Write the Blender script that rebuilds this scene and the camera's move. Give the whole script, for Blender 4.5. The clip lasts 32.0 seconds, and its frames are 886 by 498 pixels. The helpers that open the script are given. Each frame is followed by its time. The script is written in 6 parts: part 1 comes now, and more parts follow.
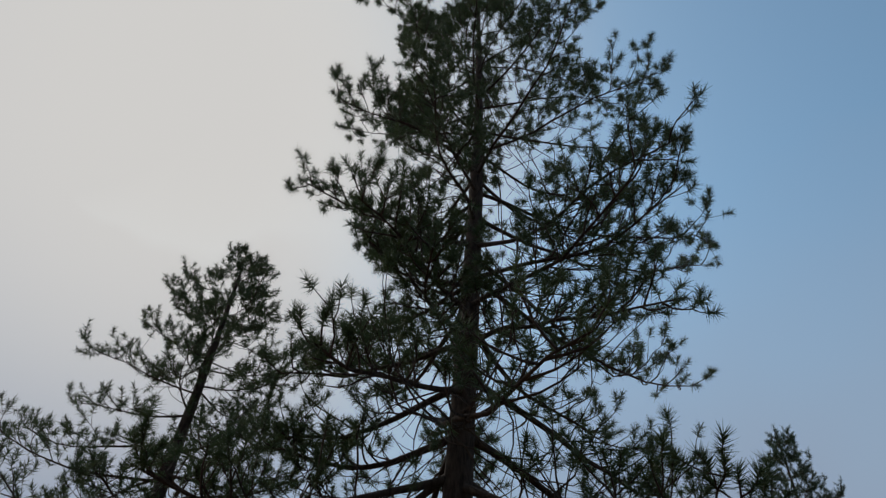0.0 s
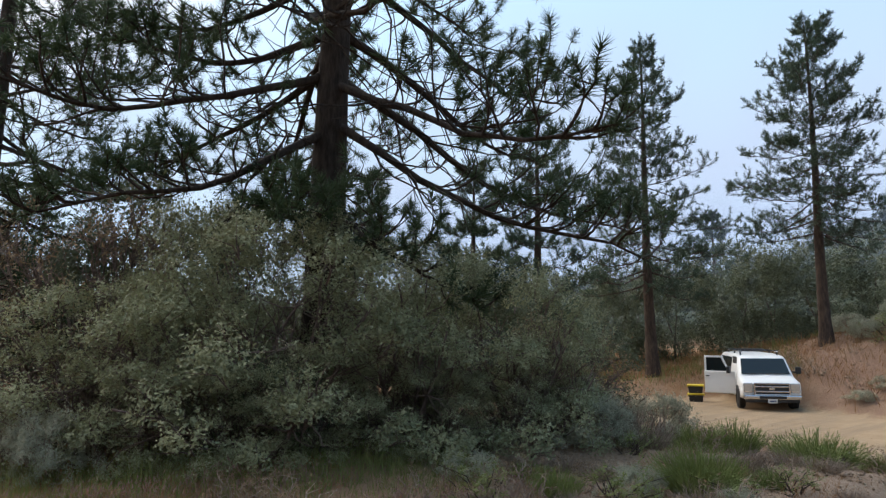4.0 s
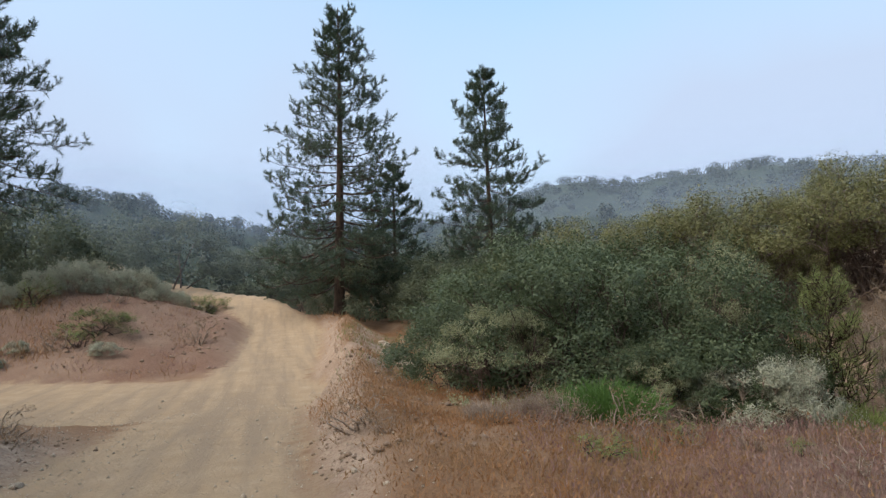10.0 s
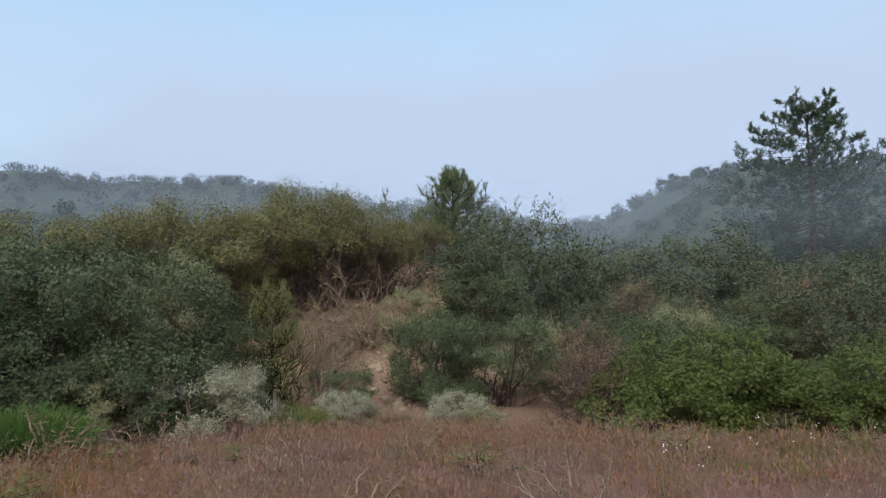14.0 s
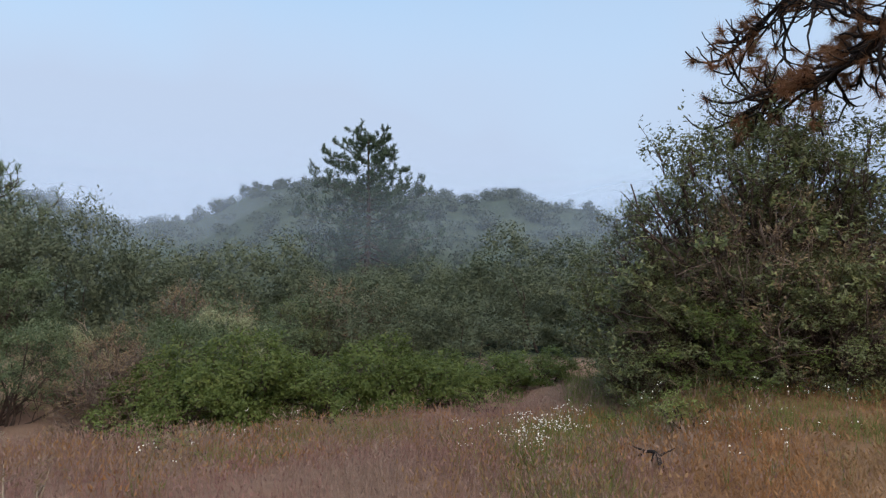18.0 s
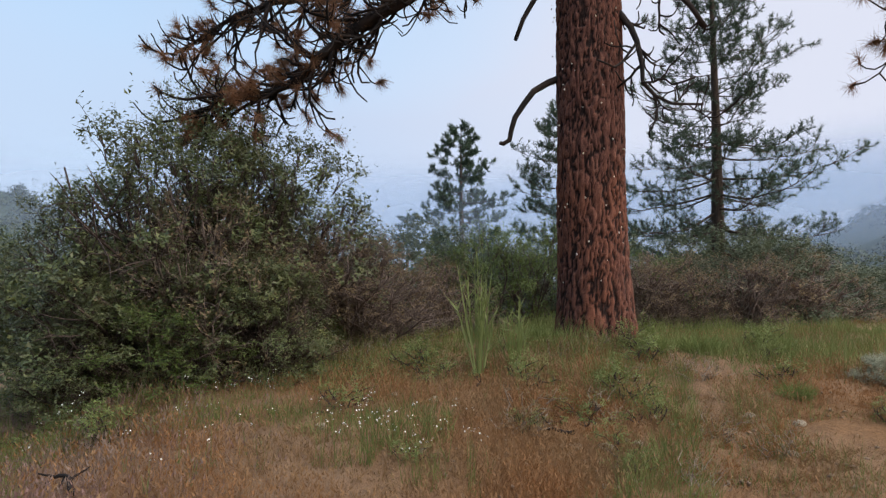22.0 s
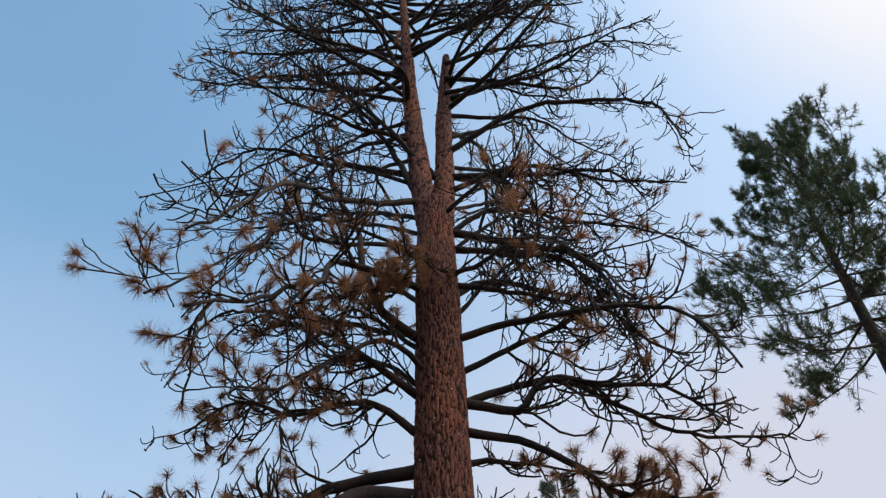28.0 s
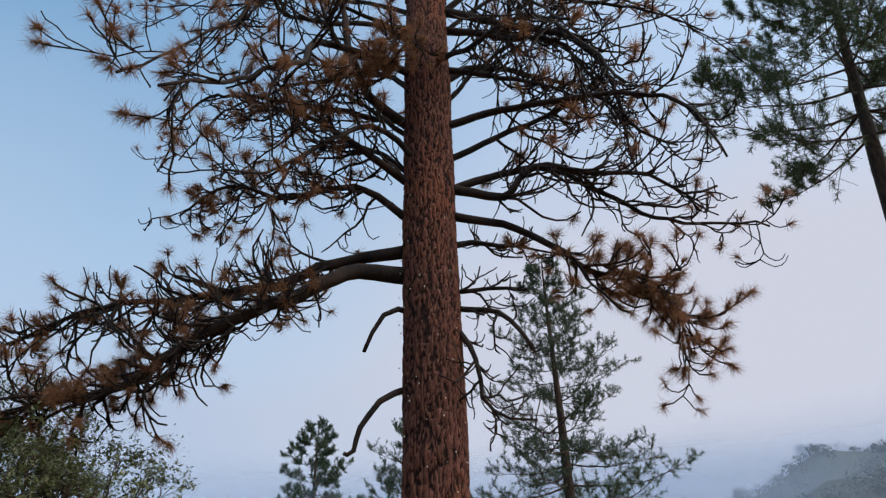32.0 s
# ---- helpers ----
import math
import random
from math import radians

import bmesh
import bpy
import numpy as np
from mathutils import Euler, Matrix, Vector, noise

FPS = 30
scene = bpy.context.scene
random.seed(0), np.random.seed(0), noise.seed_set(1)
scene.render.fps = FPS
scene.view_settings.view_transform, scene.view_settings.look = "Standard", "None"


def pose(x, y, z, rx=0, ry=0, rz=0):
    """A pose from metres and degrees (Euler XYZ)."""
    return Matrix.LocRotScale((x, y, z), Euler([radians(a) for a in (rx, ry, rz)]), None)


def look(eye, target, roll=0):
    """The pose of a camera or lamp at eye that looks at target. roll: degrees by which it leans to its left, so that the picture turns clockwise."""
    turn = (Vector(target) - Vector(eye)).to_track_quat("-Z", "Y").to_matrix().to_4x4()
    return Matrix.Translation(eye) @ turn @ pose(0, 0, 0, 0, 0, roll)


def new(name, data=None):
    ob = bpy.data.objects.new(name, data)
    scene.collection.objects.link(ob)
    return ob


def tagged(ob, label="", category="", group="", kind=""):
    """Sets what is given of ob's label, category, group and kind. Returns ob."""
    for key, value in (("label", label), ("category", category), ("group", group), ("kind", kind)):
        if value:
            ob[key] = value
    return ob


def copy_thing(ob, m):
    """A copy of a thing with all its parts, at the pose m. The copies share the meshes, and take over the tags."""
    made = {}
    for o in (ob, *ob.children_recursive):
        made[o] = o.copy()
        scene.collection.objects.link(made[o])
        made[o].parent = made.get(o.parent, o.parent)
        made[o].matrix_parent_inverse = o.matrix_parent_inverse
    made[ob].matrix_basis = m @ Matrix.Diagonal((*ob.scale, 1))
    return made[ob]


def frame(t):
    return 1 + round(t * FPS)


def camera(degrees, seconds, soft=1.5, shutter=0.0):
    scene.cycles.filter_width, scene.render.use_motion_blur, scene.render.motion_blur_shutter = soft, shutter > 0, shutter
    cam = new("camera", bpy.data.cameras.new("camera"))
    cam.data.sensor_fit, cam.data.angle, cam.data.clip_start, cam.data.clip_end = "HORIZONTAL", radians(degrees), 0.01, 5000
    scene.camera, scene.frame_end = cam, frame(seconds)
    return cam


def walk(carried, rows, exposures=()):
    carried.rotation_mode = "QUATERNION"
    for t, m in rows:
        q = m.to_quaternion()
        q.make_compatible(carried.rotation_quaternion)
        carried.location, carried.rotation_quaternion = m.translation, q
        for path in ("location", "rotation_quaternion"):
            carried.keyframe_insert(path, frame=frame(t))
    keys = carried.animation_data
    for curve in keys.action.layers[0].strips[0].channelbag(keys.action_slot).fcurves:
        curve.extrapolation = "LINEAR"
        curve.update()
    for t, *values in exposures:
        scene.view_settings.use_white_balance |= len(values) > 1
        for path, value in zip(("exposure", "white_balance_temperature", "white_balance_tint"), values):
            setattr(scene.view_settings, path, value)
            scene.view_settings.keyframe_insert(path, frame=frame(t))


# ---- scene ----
cam = camera(70.05, 32.0, soft=1.3)
# seconds, x, y, z, yaw to the left of +y, pitch, lean
PATH = [
    (0.0, -0.216, -0.016, 1.564, 22.99, 42.79, 3.44),
    (0.5, -0.216, 0.012, 1.606, 23.63, 37.70, 3.51),
    (1.0, -0.256, 0.079, 1.626, 22.88, 32.33, 2.74),
    (1.5, -0.279, 0.129, 1.708, 22.70, 25.89, 1.48),
    (2.0, -0.294, 0.182, 1.818, 22.46, 20.53, 0.86),
    (2.5, -0.385, 0.240, 1.914, 20.69, 14.95, 0.35),
    (3.0, -0.410, 0.296, 1.930, 18.95, 11.57, -0.28),
    (3.5, -0.386, 0.321, 1.908, 14.47, 8.87, -0.35),
    (5.5, -0.173, 0.336, 1.464, -0.75, 6.38, -1.97),
    (6.0, -0.119, 0.337, 1.454, -5.91, 5.28, -2.31),
    (6.5, -0.059, 0.332, 1.464, -13.42, 4.27, -2.39),
    (7.0, -0.031, 0.346, 1.445, -18.82, 3.87, -2.10),
    (7.5, -0.002, 0.208, 1.486, -22.64, 3.42, -2.50),
    (8.0, 0.035, 0.022, 1.531, -26.37, 2.78, -2.22),
    (8.5, 0.184, 0.106, 1.534, -34.50, 2.60, -1.97),
    (9.0, 0.260, 0.227, 1.542, -41.52, 2.96, -2.14),
    (9.5, 0.269, 0.295, 1.552, -50.15, 3.26, -1.45),
    (10.0, 0.308, 0.364, 1.559, -56.90, 3.99, -1.48),
    (10.5, 0.308, 0.382, 1.563, -63.67, 4.45, -1.20),
    (11.0, 0.365, 0.330, 1.561, -69.02, 4.34, -1.17),
    (11.5, 0.397, 0.245, 1.565, -74.37, 4.48, -0.87),
    (12.0, 0.451, 0.198, 1.554, -80.11, 4.35, -0.93),
    (12.5, 0.495, 0.169, 1.531, -85.03, 3.98, -0.54),
    (13.0, 0.611, 0.198, 1.546, -89.45, 3.81, -1.25),
    (13.5, 0.698, 0.231, 1.545, -96.20, 4.30, -1.19),
    (14.0, 0.690, 0.249, 1.536, -102.38, 4.15, -0.33),
    (14.5, 0.685, 0.237, 1.528, -107.87, 3.76, -0.40),
    (15.0, 0.639, 0.225, 1.526, -112.46, 4.05, -0.32),
    (15.5, 0.581, 0.155, 1.571, -117.18, 4.31, -0.21),
    (17.5, 0.137, -0.164, 1.522, -134.61, 4.14, 0.16),
    (18.0, 0.101, -0.252, 1.513, -138.86, 4.65, 0.45),
    (18.5, 0.066, -0.318, 1.491, -143.30, 4.06, 0.28),
    (19.0, 0.089, -0.373, 1.488, -148.12, 3.44, -0.18),
    (19.5, 0.118, -0.388, 1.506, -153.59, 3.65, -0.02),
    (20.0, 0.139, -0.445, 1.499, -159.54, 3.58, 0.00),
    (20.5, 0.150, -0.489, 1.507, -165.19, 3.36, -0.09),
    (21.0, 0.183, -0.528, 1.505, -171.75, 3.75, 0.15),
    (21.5, 0.148, -0.534, 1.499, -179.17, 4.22, -0.04),
    (22.0, 0.065, -0.579, 1.514, -185.88, 4.51, -0.45),
    (22.5, -0.020, -0.537, 1.508, -189.55, 5.37, -0.24),
    (23.0, -0.051, -0.481, 1.522, -192.79, 6.25, -0.29),
    (23.5, -0.060, -0.437, 1.552, -194.58, 10.26, -0.95),
    (24.0, -0.052, -0.416, 1.588, -194.20, 14.48, -0.86),
    (24.5, -0.058, -0.435, 1.601, -193.85, 18.29, -0.30),
    (26.5, -0.027, -0.312, 1.678, -196.50, 34.54, -1.16),
    (27.0, -0.024, -0.299, 1.698, -197.84, 39.03, -2.21),
    (27.5, -0.024, -0.314, 1.729, -198.24, 44.59, -2.82),
    (28.0, -0.024, -0.302, 1.767, -199.99, 49.17, -3.83),
    (28.5, -0.009, -0.271, 1.795, -199.13, 54.95, -3.28),
    (29.0, -0.005, -0.231, 1.766, -199.22, 58.80, -2.92),
    (29.5, -0.041, -0.272, 1.731, -199.13, 59.16, -2.16),
    (30.0, -0.095, -0.307, 1.719, -199.36, 55.18, -2.86),
    (30.5, -0.127, -0.322, 1.714, -198.89, 48.14, -3.23),
    (31.0, -0.184, -0.332, 1.737, -197.94, 41.77, -2.52),
    (31.5, -0.199, -0.328, 1.728, -198.71, 36.75, -2.48),
    (32.0, -0.209, -0.324, 1.726, -199.04, 30.36, -2.60),
]


def aim(x, y, z, yaw, pitch, lean):
    a, p = radians(yaw), radians(pitch)
    way = Vector((-math.sin(a) * math.cos(p), math.cos(a) * math.cos(p), math.sin(p)))
    eye = Vector((x, y, z))
    return look(eye, eye + way, lean)


EXPOSURES = [(0.0, -0.9), (1.0, -0.8), (2.0, -0.45), (3.0, 0.08), (3.5, 0.22), (5.5, 0.4), (7.0, 0.38), (9.0, 0.3), (13.0, 0.1), (19.0, 0.1), (23.0, 0.2), (26.5, 0.0), (28.0, 0.0), (29.5, -0.15), (32.0, -0.1)]
walk(cam, [(row[0], aim(*row[1:])) for row in PATH], EXPOSURES)

# ---- sky, sun ----
SUN_BEARING, SUN_HEIGHT = 301.0, 50.0


def bearing(b, e=0.0):
    b, e = radians(b), radians(e)
    return Vector((math.sin(b) * math.cos(e), math.cos(b) * math.cos(e), math.sin(e)))


world = bpy.data.worlds.new("foggy_sky")
scene.world = world
world.use_nodes = True
wt = world.node_tree
wt.nodes.clear()


def wn(kind, **kw):
    n = wt.nodes.new(kind)
    for k, v in kw.items():
        n.inputs[k].default_value = v
    return n


sky = wn("ShaderNodeTexSky")
sky.sky_type = "NISHITA"
sky.sun_disc = False
sky.sun_elevation, sky.sun_rotation = radians(SUN_HEIGHT), radians(SUN_BEARING)
sky.air_density, sky.dust_density, sky.ozone_density = 1.2, 1.0, 2.0
way = wn("ShaderNodeTexCoord")
glow = wn("ShaderNodeVectorMath")
glow.operation = "DOT_PRODUCT"
glow.inputs[1].default_value = bearing(SUN_BEARING, SUN_HEIGHT)
wt.links.new(way.outputs["Generated"], glow.inputs[0])
near_sun = wn("ShaderNodeMapRange")
near_sun.interpolation_type = "SMOOTHSTEP"
near_sun.inputs["From Min"].default_value, near_sun.inputs["From Max"].default_value = 0.78, 1.0
wt.links.new(glow.outputs["Value"], near_sun.inputs["Value"])
split = wn("ShaderNodeSeparateXYZ")
wt.links.new(way.outputs["Generated"], split.inputs[0])
low = wn("ShaderNodeMapRange")
low.interpolation_type = "SMOOTHSTEP"
for k, v in (("From Min", 0.80), ("From Max", 0.16), ("To Min", -0.1), ("To Max", 0.96)):
    low.inputs[k].default_value = v
wt.links.new(split.outputs["Z"], low.inputs["Value"])
drift = wn("ShaderNodeTexNoise", Scale=1.6, Detail=3.0, Roughness=0.5)
wt.links.new(way.outputs["Generated"], drift.inputs["Vector"])
drift_range = wn("ShaderNodeMapRange")
for k, v in (("From Min", 0.3), ("From Max", 0.7), ("To Min", -0.22), ("To Max", 0.22)):
    drift_range.inputs[k].default_value = v
wt.links.new(drift.outputs["Fac"], drift_range.inputs["Value"])


def wmath(op, a, b):
    n = wn("ShaderNodeMath")
    n.operation = op
    n.use_clamp = op == "ADD"
    for i, v in enumerate((a, b)):
        if isinstance(v, float):
            n.inputs[i].default_value = v
        else:
            wt.links.new(v, n.inputs[i])
    return n.outputs[0]


white = wn("ShaderNodeMix")
white.data_type = "RGBA"
white.inputs[6].default_value = (0.58, 0.71, 0.94, 1)
white.inputs[7].default_value = (1.17, 1.15, 1.12, 1)
wt.links.new(near_sun.outputs[0], white.inputs[0])
# the fog is paler towards the west
west = wn("ShaderNodeVectorMath")
west.operation = "DOT_PRODUCT"
west.inputs[1].default_value = bearing(232.0, 26.0)
wt.links.new(way.outputs["Generated"], west.inputs[0])
paler = wn("ShaderNodeMapRange")
paler.interpolation_type = "SMOOTHSTEP"
paler.inputs["From Min"].default_value, paler.inputs["From Max"].default_value = 0.50, 1.0
wt.links.new(west.outputs["Value"], paler.inputs["Value"])
fog = wmath("ADD", wmath("ADD", low.outputs[0], drift_range.outputs[0]), wmath("ADD", near_sun.outputs[0], wmath("MULTIPLY", paler.outputs[0], 0.5)))
haze = wn("ShaderNodeMix")
haze.data_type = "RGBA"
haze.inputs[6].default_value = (0.50, 0.61, 0.80, 1)
haze.inputs[7].default_value = (0.66, 0.69, 0.81, 1)
wt.links.new(paler.outputs[0], haze.inputs[0])
wt.links.new(haze.outputs[2], white.inputs[6])
blue = wn("ShaderNodeMix")
blue.data_type, blue.blend_type = "RGBA", "MULTIPLY"
blue.inputs[0].default_value = 1.0
blue.inputs[7].default_value = (0.25, 0.285, 0.255, 1)
wt.links.new(sky.outputs[0], blue.inputs[6])
both = wn("ShaderNodeMix")
both.data_type = "RGBA"
wt.links.new(fog, both.inputs[0])
wt.links.new(blue.outputs[2], both.inputs[6])
wt.links.new(white.outputs[2], both.inputs[7])
back = wn("ShaderNodeBackground", Strength=1.0)
wt.links.new(both.outputs[2], back.inputs["Color"])
out = wn("ShaderNodeOutputWorld")
wt.links.new(back.outputs[0], out.inputs["Surface"])

sun_data = bpy.data.lights.new("sun", "SUN")
sun_data.energy, sun_data.angle, sun_data.color = 4.3, radians(75), (1.0, 0.93, 0.84)
sun = new("sun", sun_data)
sun.matrix_world = look(bearing(SUN_BEARING, SUN_HEIGHT) * 60, (0, 0, 0))

# ---- materials ----
def shader(name):
    m = bpy.data.materials.new(name)
    m.use_nodes = True
    t = m.node_tree
    return m, t, t.nodes["Principled BSDF"]


def link_noise(t, scale, detail=4.0, rough=0.55, stretch=None, offset=0.0):
    c = t.nodes.new("ShaderNodeTexCoord")
    n = t.nodes.new("ShaderNodeTexNoise")
    n.inputs["Scale"].default_value, n.inputs["Detail"].default_value, n.inputs["Roughness"].default_value = scale, detail, rough
    mp = t.nodes.new("ShaderNodeMapping")
    mp.inputs["Scale"].default_value = stretch or (1, 1, 1)
    mp.inputs["Location"].default_value = (offset, offset * 0.7, 0)
    t.links.new(c.outputs["Object"], mp.inputs[0])
    t.links.new(mp.outputs[0], n.inputs["Vector"])
    return n.outputs["Fac"]


def ramp(t, fac, *stops):
    r = t.nodes.new("ShaderNodeValToRGB")
    while len(r.color_ramp.elements) < len(stops):
        r.color_ramp.elements.new(0.5)
    for e, (p, col) in zip(r.color_ramp.elements, stops):
        e.position, e.color = p, (*col, 1)
    t.links.new(fac, r.inputs[0])
    return r.outputs[0]


def blend(t, fac, a, b, mode="MIX"):
    n = t.nodes.new("ShaderNodeMix")
    n.data_type, n.blend_type = "RGBA", mode
    for i, v in ((0, fac), (6, a), (7, b)):
        if isinstance(v, (int, float)):
            n.inputs[i].default_value = v
        elif isinstance(v, tuple):
            n.inputs[i].default_value = (*v, 1)
        else:
            t.links.new(v, n.inputs[i])
    return n.outputs[2]


def calc(t, op, a, b=0.0, clamp=False):
    n = t.nodes.new("ShaderNodeMath")
    n.operation, n.use_clamp = op, clamp
    for i, v in enumerate((a, b)):
        if isinstance(v, (int, float)):
            n.inputs[i].default_value = v
        else:
            t.links.new(v, n.inputs[i])
    return n.outputs[0]


def bump(t, bsdf, height, strength=0.4, distance=0.02):
    b = t.nodes.new("ShaderNodeBump")
    b.inputs["Strength"].default_value, b.inputs["Distance"].default_value = strength, distance
    t.links.new(height, b.inputs["Height"])
    t.links.new(b.outputs[0], bsdf.inputs["Normal"])


def spread(t, amount):
    """A value that differs from piece to piece of one mesh and from object to object."""
    g = t.nodes.new("ShaderNodeNewGeometry")
    o = t.nodes.new("ShaderNodeObjectInfo")
    a = calc(t, "ADD", g.outputs["Random Per Island"], calc(t, "MULTIPLY", o.outputs["Random"], amount))
    return calc(t, "MULTIPLY", a, 1 / (1 + amount))


def leaf_material(name, dark, mid, light, rough=0.55, through_light=0.3, patch=1.3, other=None):
    m, t, p = shader(name)
    near = [tuple(0.45 * e + 0.55 * c for e, c in zip(end, mid)) for end in (dark, light)]
    col = ramp(t, spread(t, 0.25), (0.0, near[0]), (0.55, mid), (1.0, near[1]))
    clump = link_noise(t, patch * 2.6, 3.0, 0.6, None, 5.0)
    col = blend(t, ramp(t, clump, (0.34, (0.75, 0.75, 0.75)), (0.50, (0, 0, 0))), col, near[0])
    col = blend(t, ramp(t, clump, (0.52, (0, 0, 0)), (0.70, (0.8, 0.8, 0.8))), col, light)
    patches = link_noise(t, patch, 2.0)
    if other:
        col = blend(t, ramp(t, patches, (0.42, (0, 0, 0)), (0.60, (0.85, 0.85, 0.85))), col, other)
    col = blend(t, calc(t, "MULTIPLY", patches, 0.6), col, tuple(c * 0.7 for c in mid))
    t.links.new(col, p.inputs["Base Color"])
    p.inputs["Roughness"].default_value = rough
    p.inputs["Specular IOR Level"].default_value = 0.35
    tr = t.nodes.new("ShaderNodeBsdfTranslucent")
    t.links.new(col, tr.inputs["Color"])
    mix = t.nodes.new("ShaderNodeMixShader")
    mix.inputs[0].default_value = through_light
    t.links.new(p.outputs[0], mix.inputs[1])
    t.links.new(tr.outputs[0], mix.inputs[2])
    t.links.new(mix.outputs[0], t.nodes["Material Output"].inputs["Surface"])
    return m


def bark_material(name, dark, light, scale=3.0, warm=None):
    m, t, p = shader(name)
    a = link_noise(t, scale, 6.0, 0.65, (4, 4, 1))
    b = link_noise(t, scale * 0.35, 3.0, 0.5, (1, 1, 0.5), 3.0)
    col = ramp(t, a, (0.3, dark), (0.72, light))
    if warm:
        col = blend(t, ramp(t, b, (0.42, (0, 0, 0)), (0.62, (1, 1, 1))), col, warm)
    t.links.new(col, p.inputs["Base Color"])
    p.inputs["Roughness"].default_value = 0.9
    p.inputs["Specular IOR Level"].default_value = 0.2
    bump(t, p, a, 0.7, 0.03)
    return m


def plain(name, colour, rough=0.5, metal=0.0, vary=0.12, scale=9.0):
    m, t, p = shader(name)
    n = link_noise(t, scale, 5.0)
    col = blend(t, calc(t, "MULTIPLY", n, vary * 2), colour, tuple(c * 0.55 for c in colour))
    t.links.new(col, p.inputs["Base Color"])
    p.inputs["Roughness"].default_value, p.inputs["Metallic"].default_value = rough, metal
    bump(t, p, n, 0.05, 0.01)
    return m


M = {}
M["needle"] = leaf_material("pine_needles", (0.022, 0.042, 0.018), (0.055, 0.090, 0.036), (0.115, 0.150, 0.059), 0.5, 0.20, 0.6)
# Copies for the far pines, toned by distance: bluer needles, paler bark below.
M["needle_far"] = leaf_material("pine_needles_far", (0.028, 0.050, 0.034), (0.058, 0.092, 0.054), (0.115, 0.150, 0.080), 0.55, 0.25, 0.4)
M["needle_brown"] = leaf_material("dead_needles", (0.150, 0.068, 0.034), (0.310, 0.145, 0.072), (0.450, 0.255, 0.140), 0.6, 0.4, 2.0)
M["bark_live"] = bark_material("pine_bark", (0.018, 0.014, 0.011), (0.085, 0.062, 0.048))
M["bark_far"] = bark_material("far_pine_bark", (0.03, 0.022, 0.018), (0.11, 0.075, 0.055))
m, t, p = shader("dead_pine_bark")
att = t.nodes.new("ShaderNodeAttribute")
att.attribute_name = "plate"
grain, stain = link_noise(t, 7.0, 6.0, 0.7, (2.2, 2.2, 1)), link_noise(t, 0.8, 3.0, 0.5, (1, 1, 0.5))
face = ramp(t, grain, (0.25, (0.050, 0.022, 0.018)), (0.55, (0.165, 0.066, 0.046)), (0.8, (0.32, 0.160, 0.112)))
face = blend(t, ramp(t, stain, (0.45, (0, 0, 0)), (0.68, (1, 1, 1))), face, blend(t, 0.5, face, (0.30, 0.095, 0.040)))
# Furrows near-black: darker bark and the shade between plates, both in the colour.
crack = ramp(t, calc(t, "ADD", att.outputs["Fac"], calc(t, "MULTIPLY", calc(t, "SUBTRACT", grain, 0.5), 0.5)), (0.22, (0, 0, 0)), (0.66, (1, 1, 1)))
t.links.new(blend(t, crack, (0.022, 0.011, 0.009), face), p.inputs["Base Color"])
p.inputs["Roughness"].default_value = 0.9
p.inputs["Specular IOR Level"].default_value = 0.2
bump(t, p, calc(t, "ADD", grain, att.outputs["Fac"]), 0.8, 0.03)
M["bark_dead"] = m
# Limb bark near-black: the limbs' silhouette against the sky is put into the colour.
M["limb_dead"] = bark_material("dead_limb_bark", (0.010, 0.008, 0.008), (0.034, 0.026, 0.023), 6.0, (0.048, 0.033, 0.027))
M["twig"] = bark_material("grey_brown_twigs", (0.075, 0.052, 0.044), (0.25, 0.185, 0.15), 8.0)
M["stem"] = bark_material("shrub_stems", (0.03, 0.02, 0.017), (0.12, 0.085, 0.07), 8.0)
M["stem_grey"] = bark_material("dry_grey_stems", (0.17, 0.125, 0.095), (0.42, 0.335, 0.26), 8.0)
M["oak"] = leaf_material("scrub_oak_leaves", (0.130, 0.140, 0.074), (0.285, 0.296, 0.158), (0.510, 0.505, 0.310), 0.55, 0.30)
M["manzanita"] = leaf_material("dark_green_leaves", (0.036, 0.055, 0.024), (0.086, 0.116, 0.052), (0.175, 0.196, 0.096), 0.55, 0.25)
M["chamise"] = leaf_material("olive_leaves", (0.070, 0.076, 0.028), (0.170, 0.166, 0.062), (0.320, 0.292, 0.120), 0.55, 0.38)
M["bright"] = leaf_material("bright_green_leaves", (0.058, 0.081, 0.017), (0.119, 0.159, 0.038), (0.225, 0.246, 0.071), 0.55, 0.45)
M["toyon"] = leaf_material("mixed_green_leaves", (0.060, 0.084, 0.036), (0.130, 0.155, 0.060), (0.330, 0.320, 0.110), 0.4, 0.30, 1.3, (0.120, 0.110, 0.052))
M["brownleaf"] = leaf_material("brown_leaves", (0.117, 0.072, 0.047), (0.241, 0.164, 0.095), (0.372, 0.295, 0.151), 0.55, 0.42)
M["farleaf"] = leaf_material("far_scrub_leaves", (0.060, 0.076, 0.046), (0.100, 0.118, 0.066), (0.160, 0.168, 0.090), 0.6, 0.35, 0.3)
M["sage"] = leaf_material("silver_sage_leaves", (0.228, 0.242, 0.172), (0.362, 0.367, 0.265), (0.505, 0.484, 0.358), 0.7, 0.35)
M["broom"] = leaf_material("green_broom_stems", (0.105, 0.135, 0.040), (0.204, 0.245, 0.075), (0.330, 0.360, 0.130), 0.6, 0.35)
M["grass_red"] = leaf_material("red_dry_grass", (0.146, 0.067, 0.058), (0.280, 0.153, 0.133), (0.396, 0.267, 0.234), 0.7, 0.30, 0.9, (0.327, 0.258, 0.194))
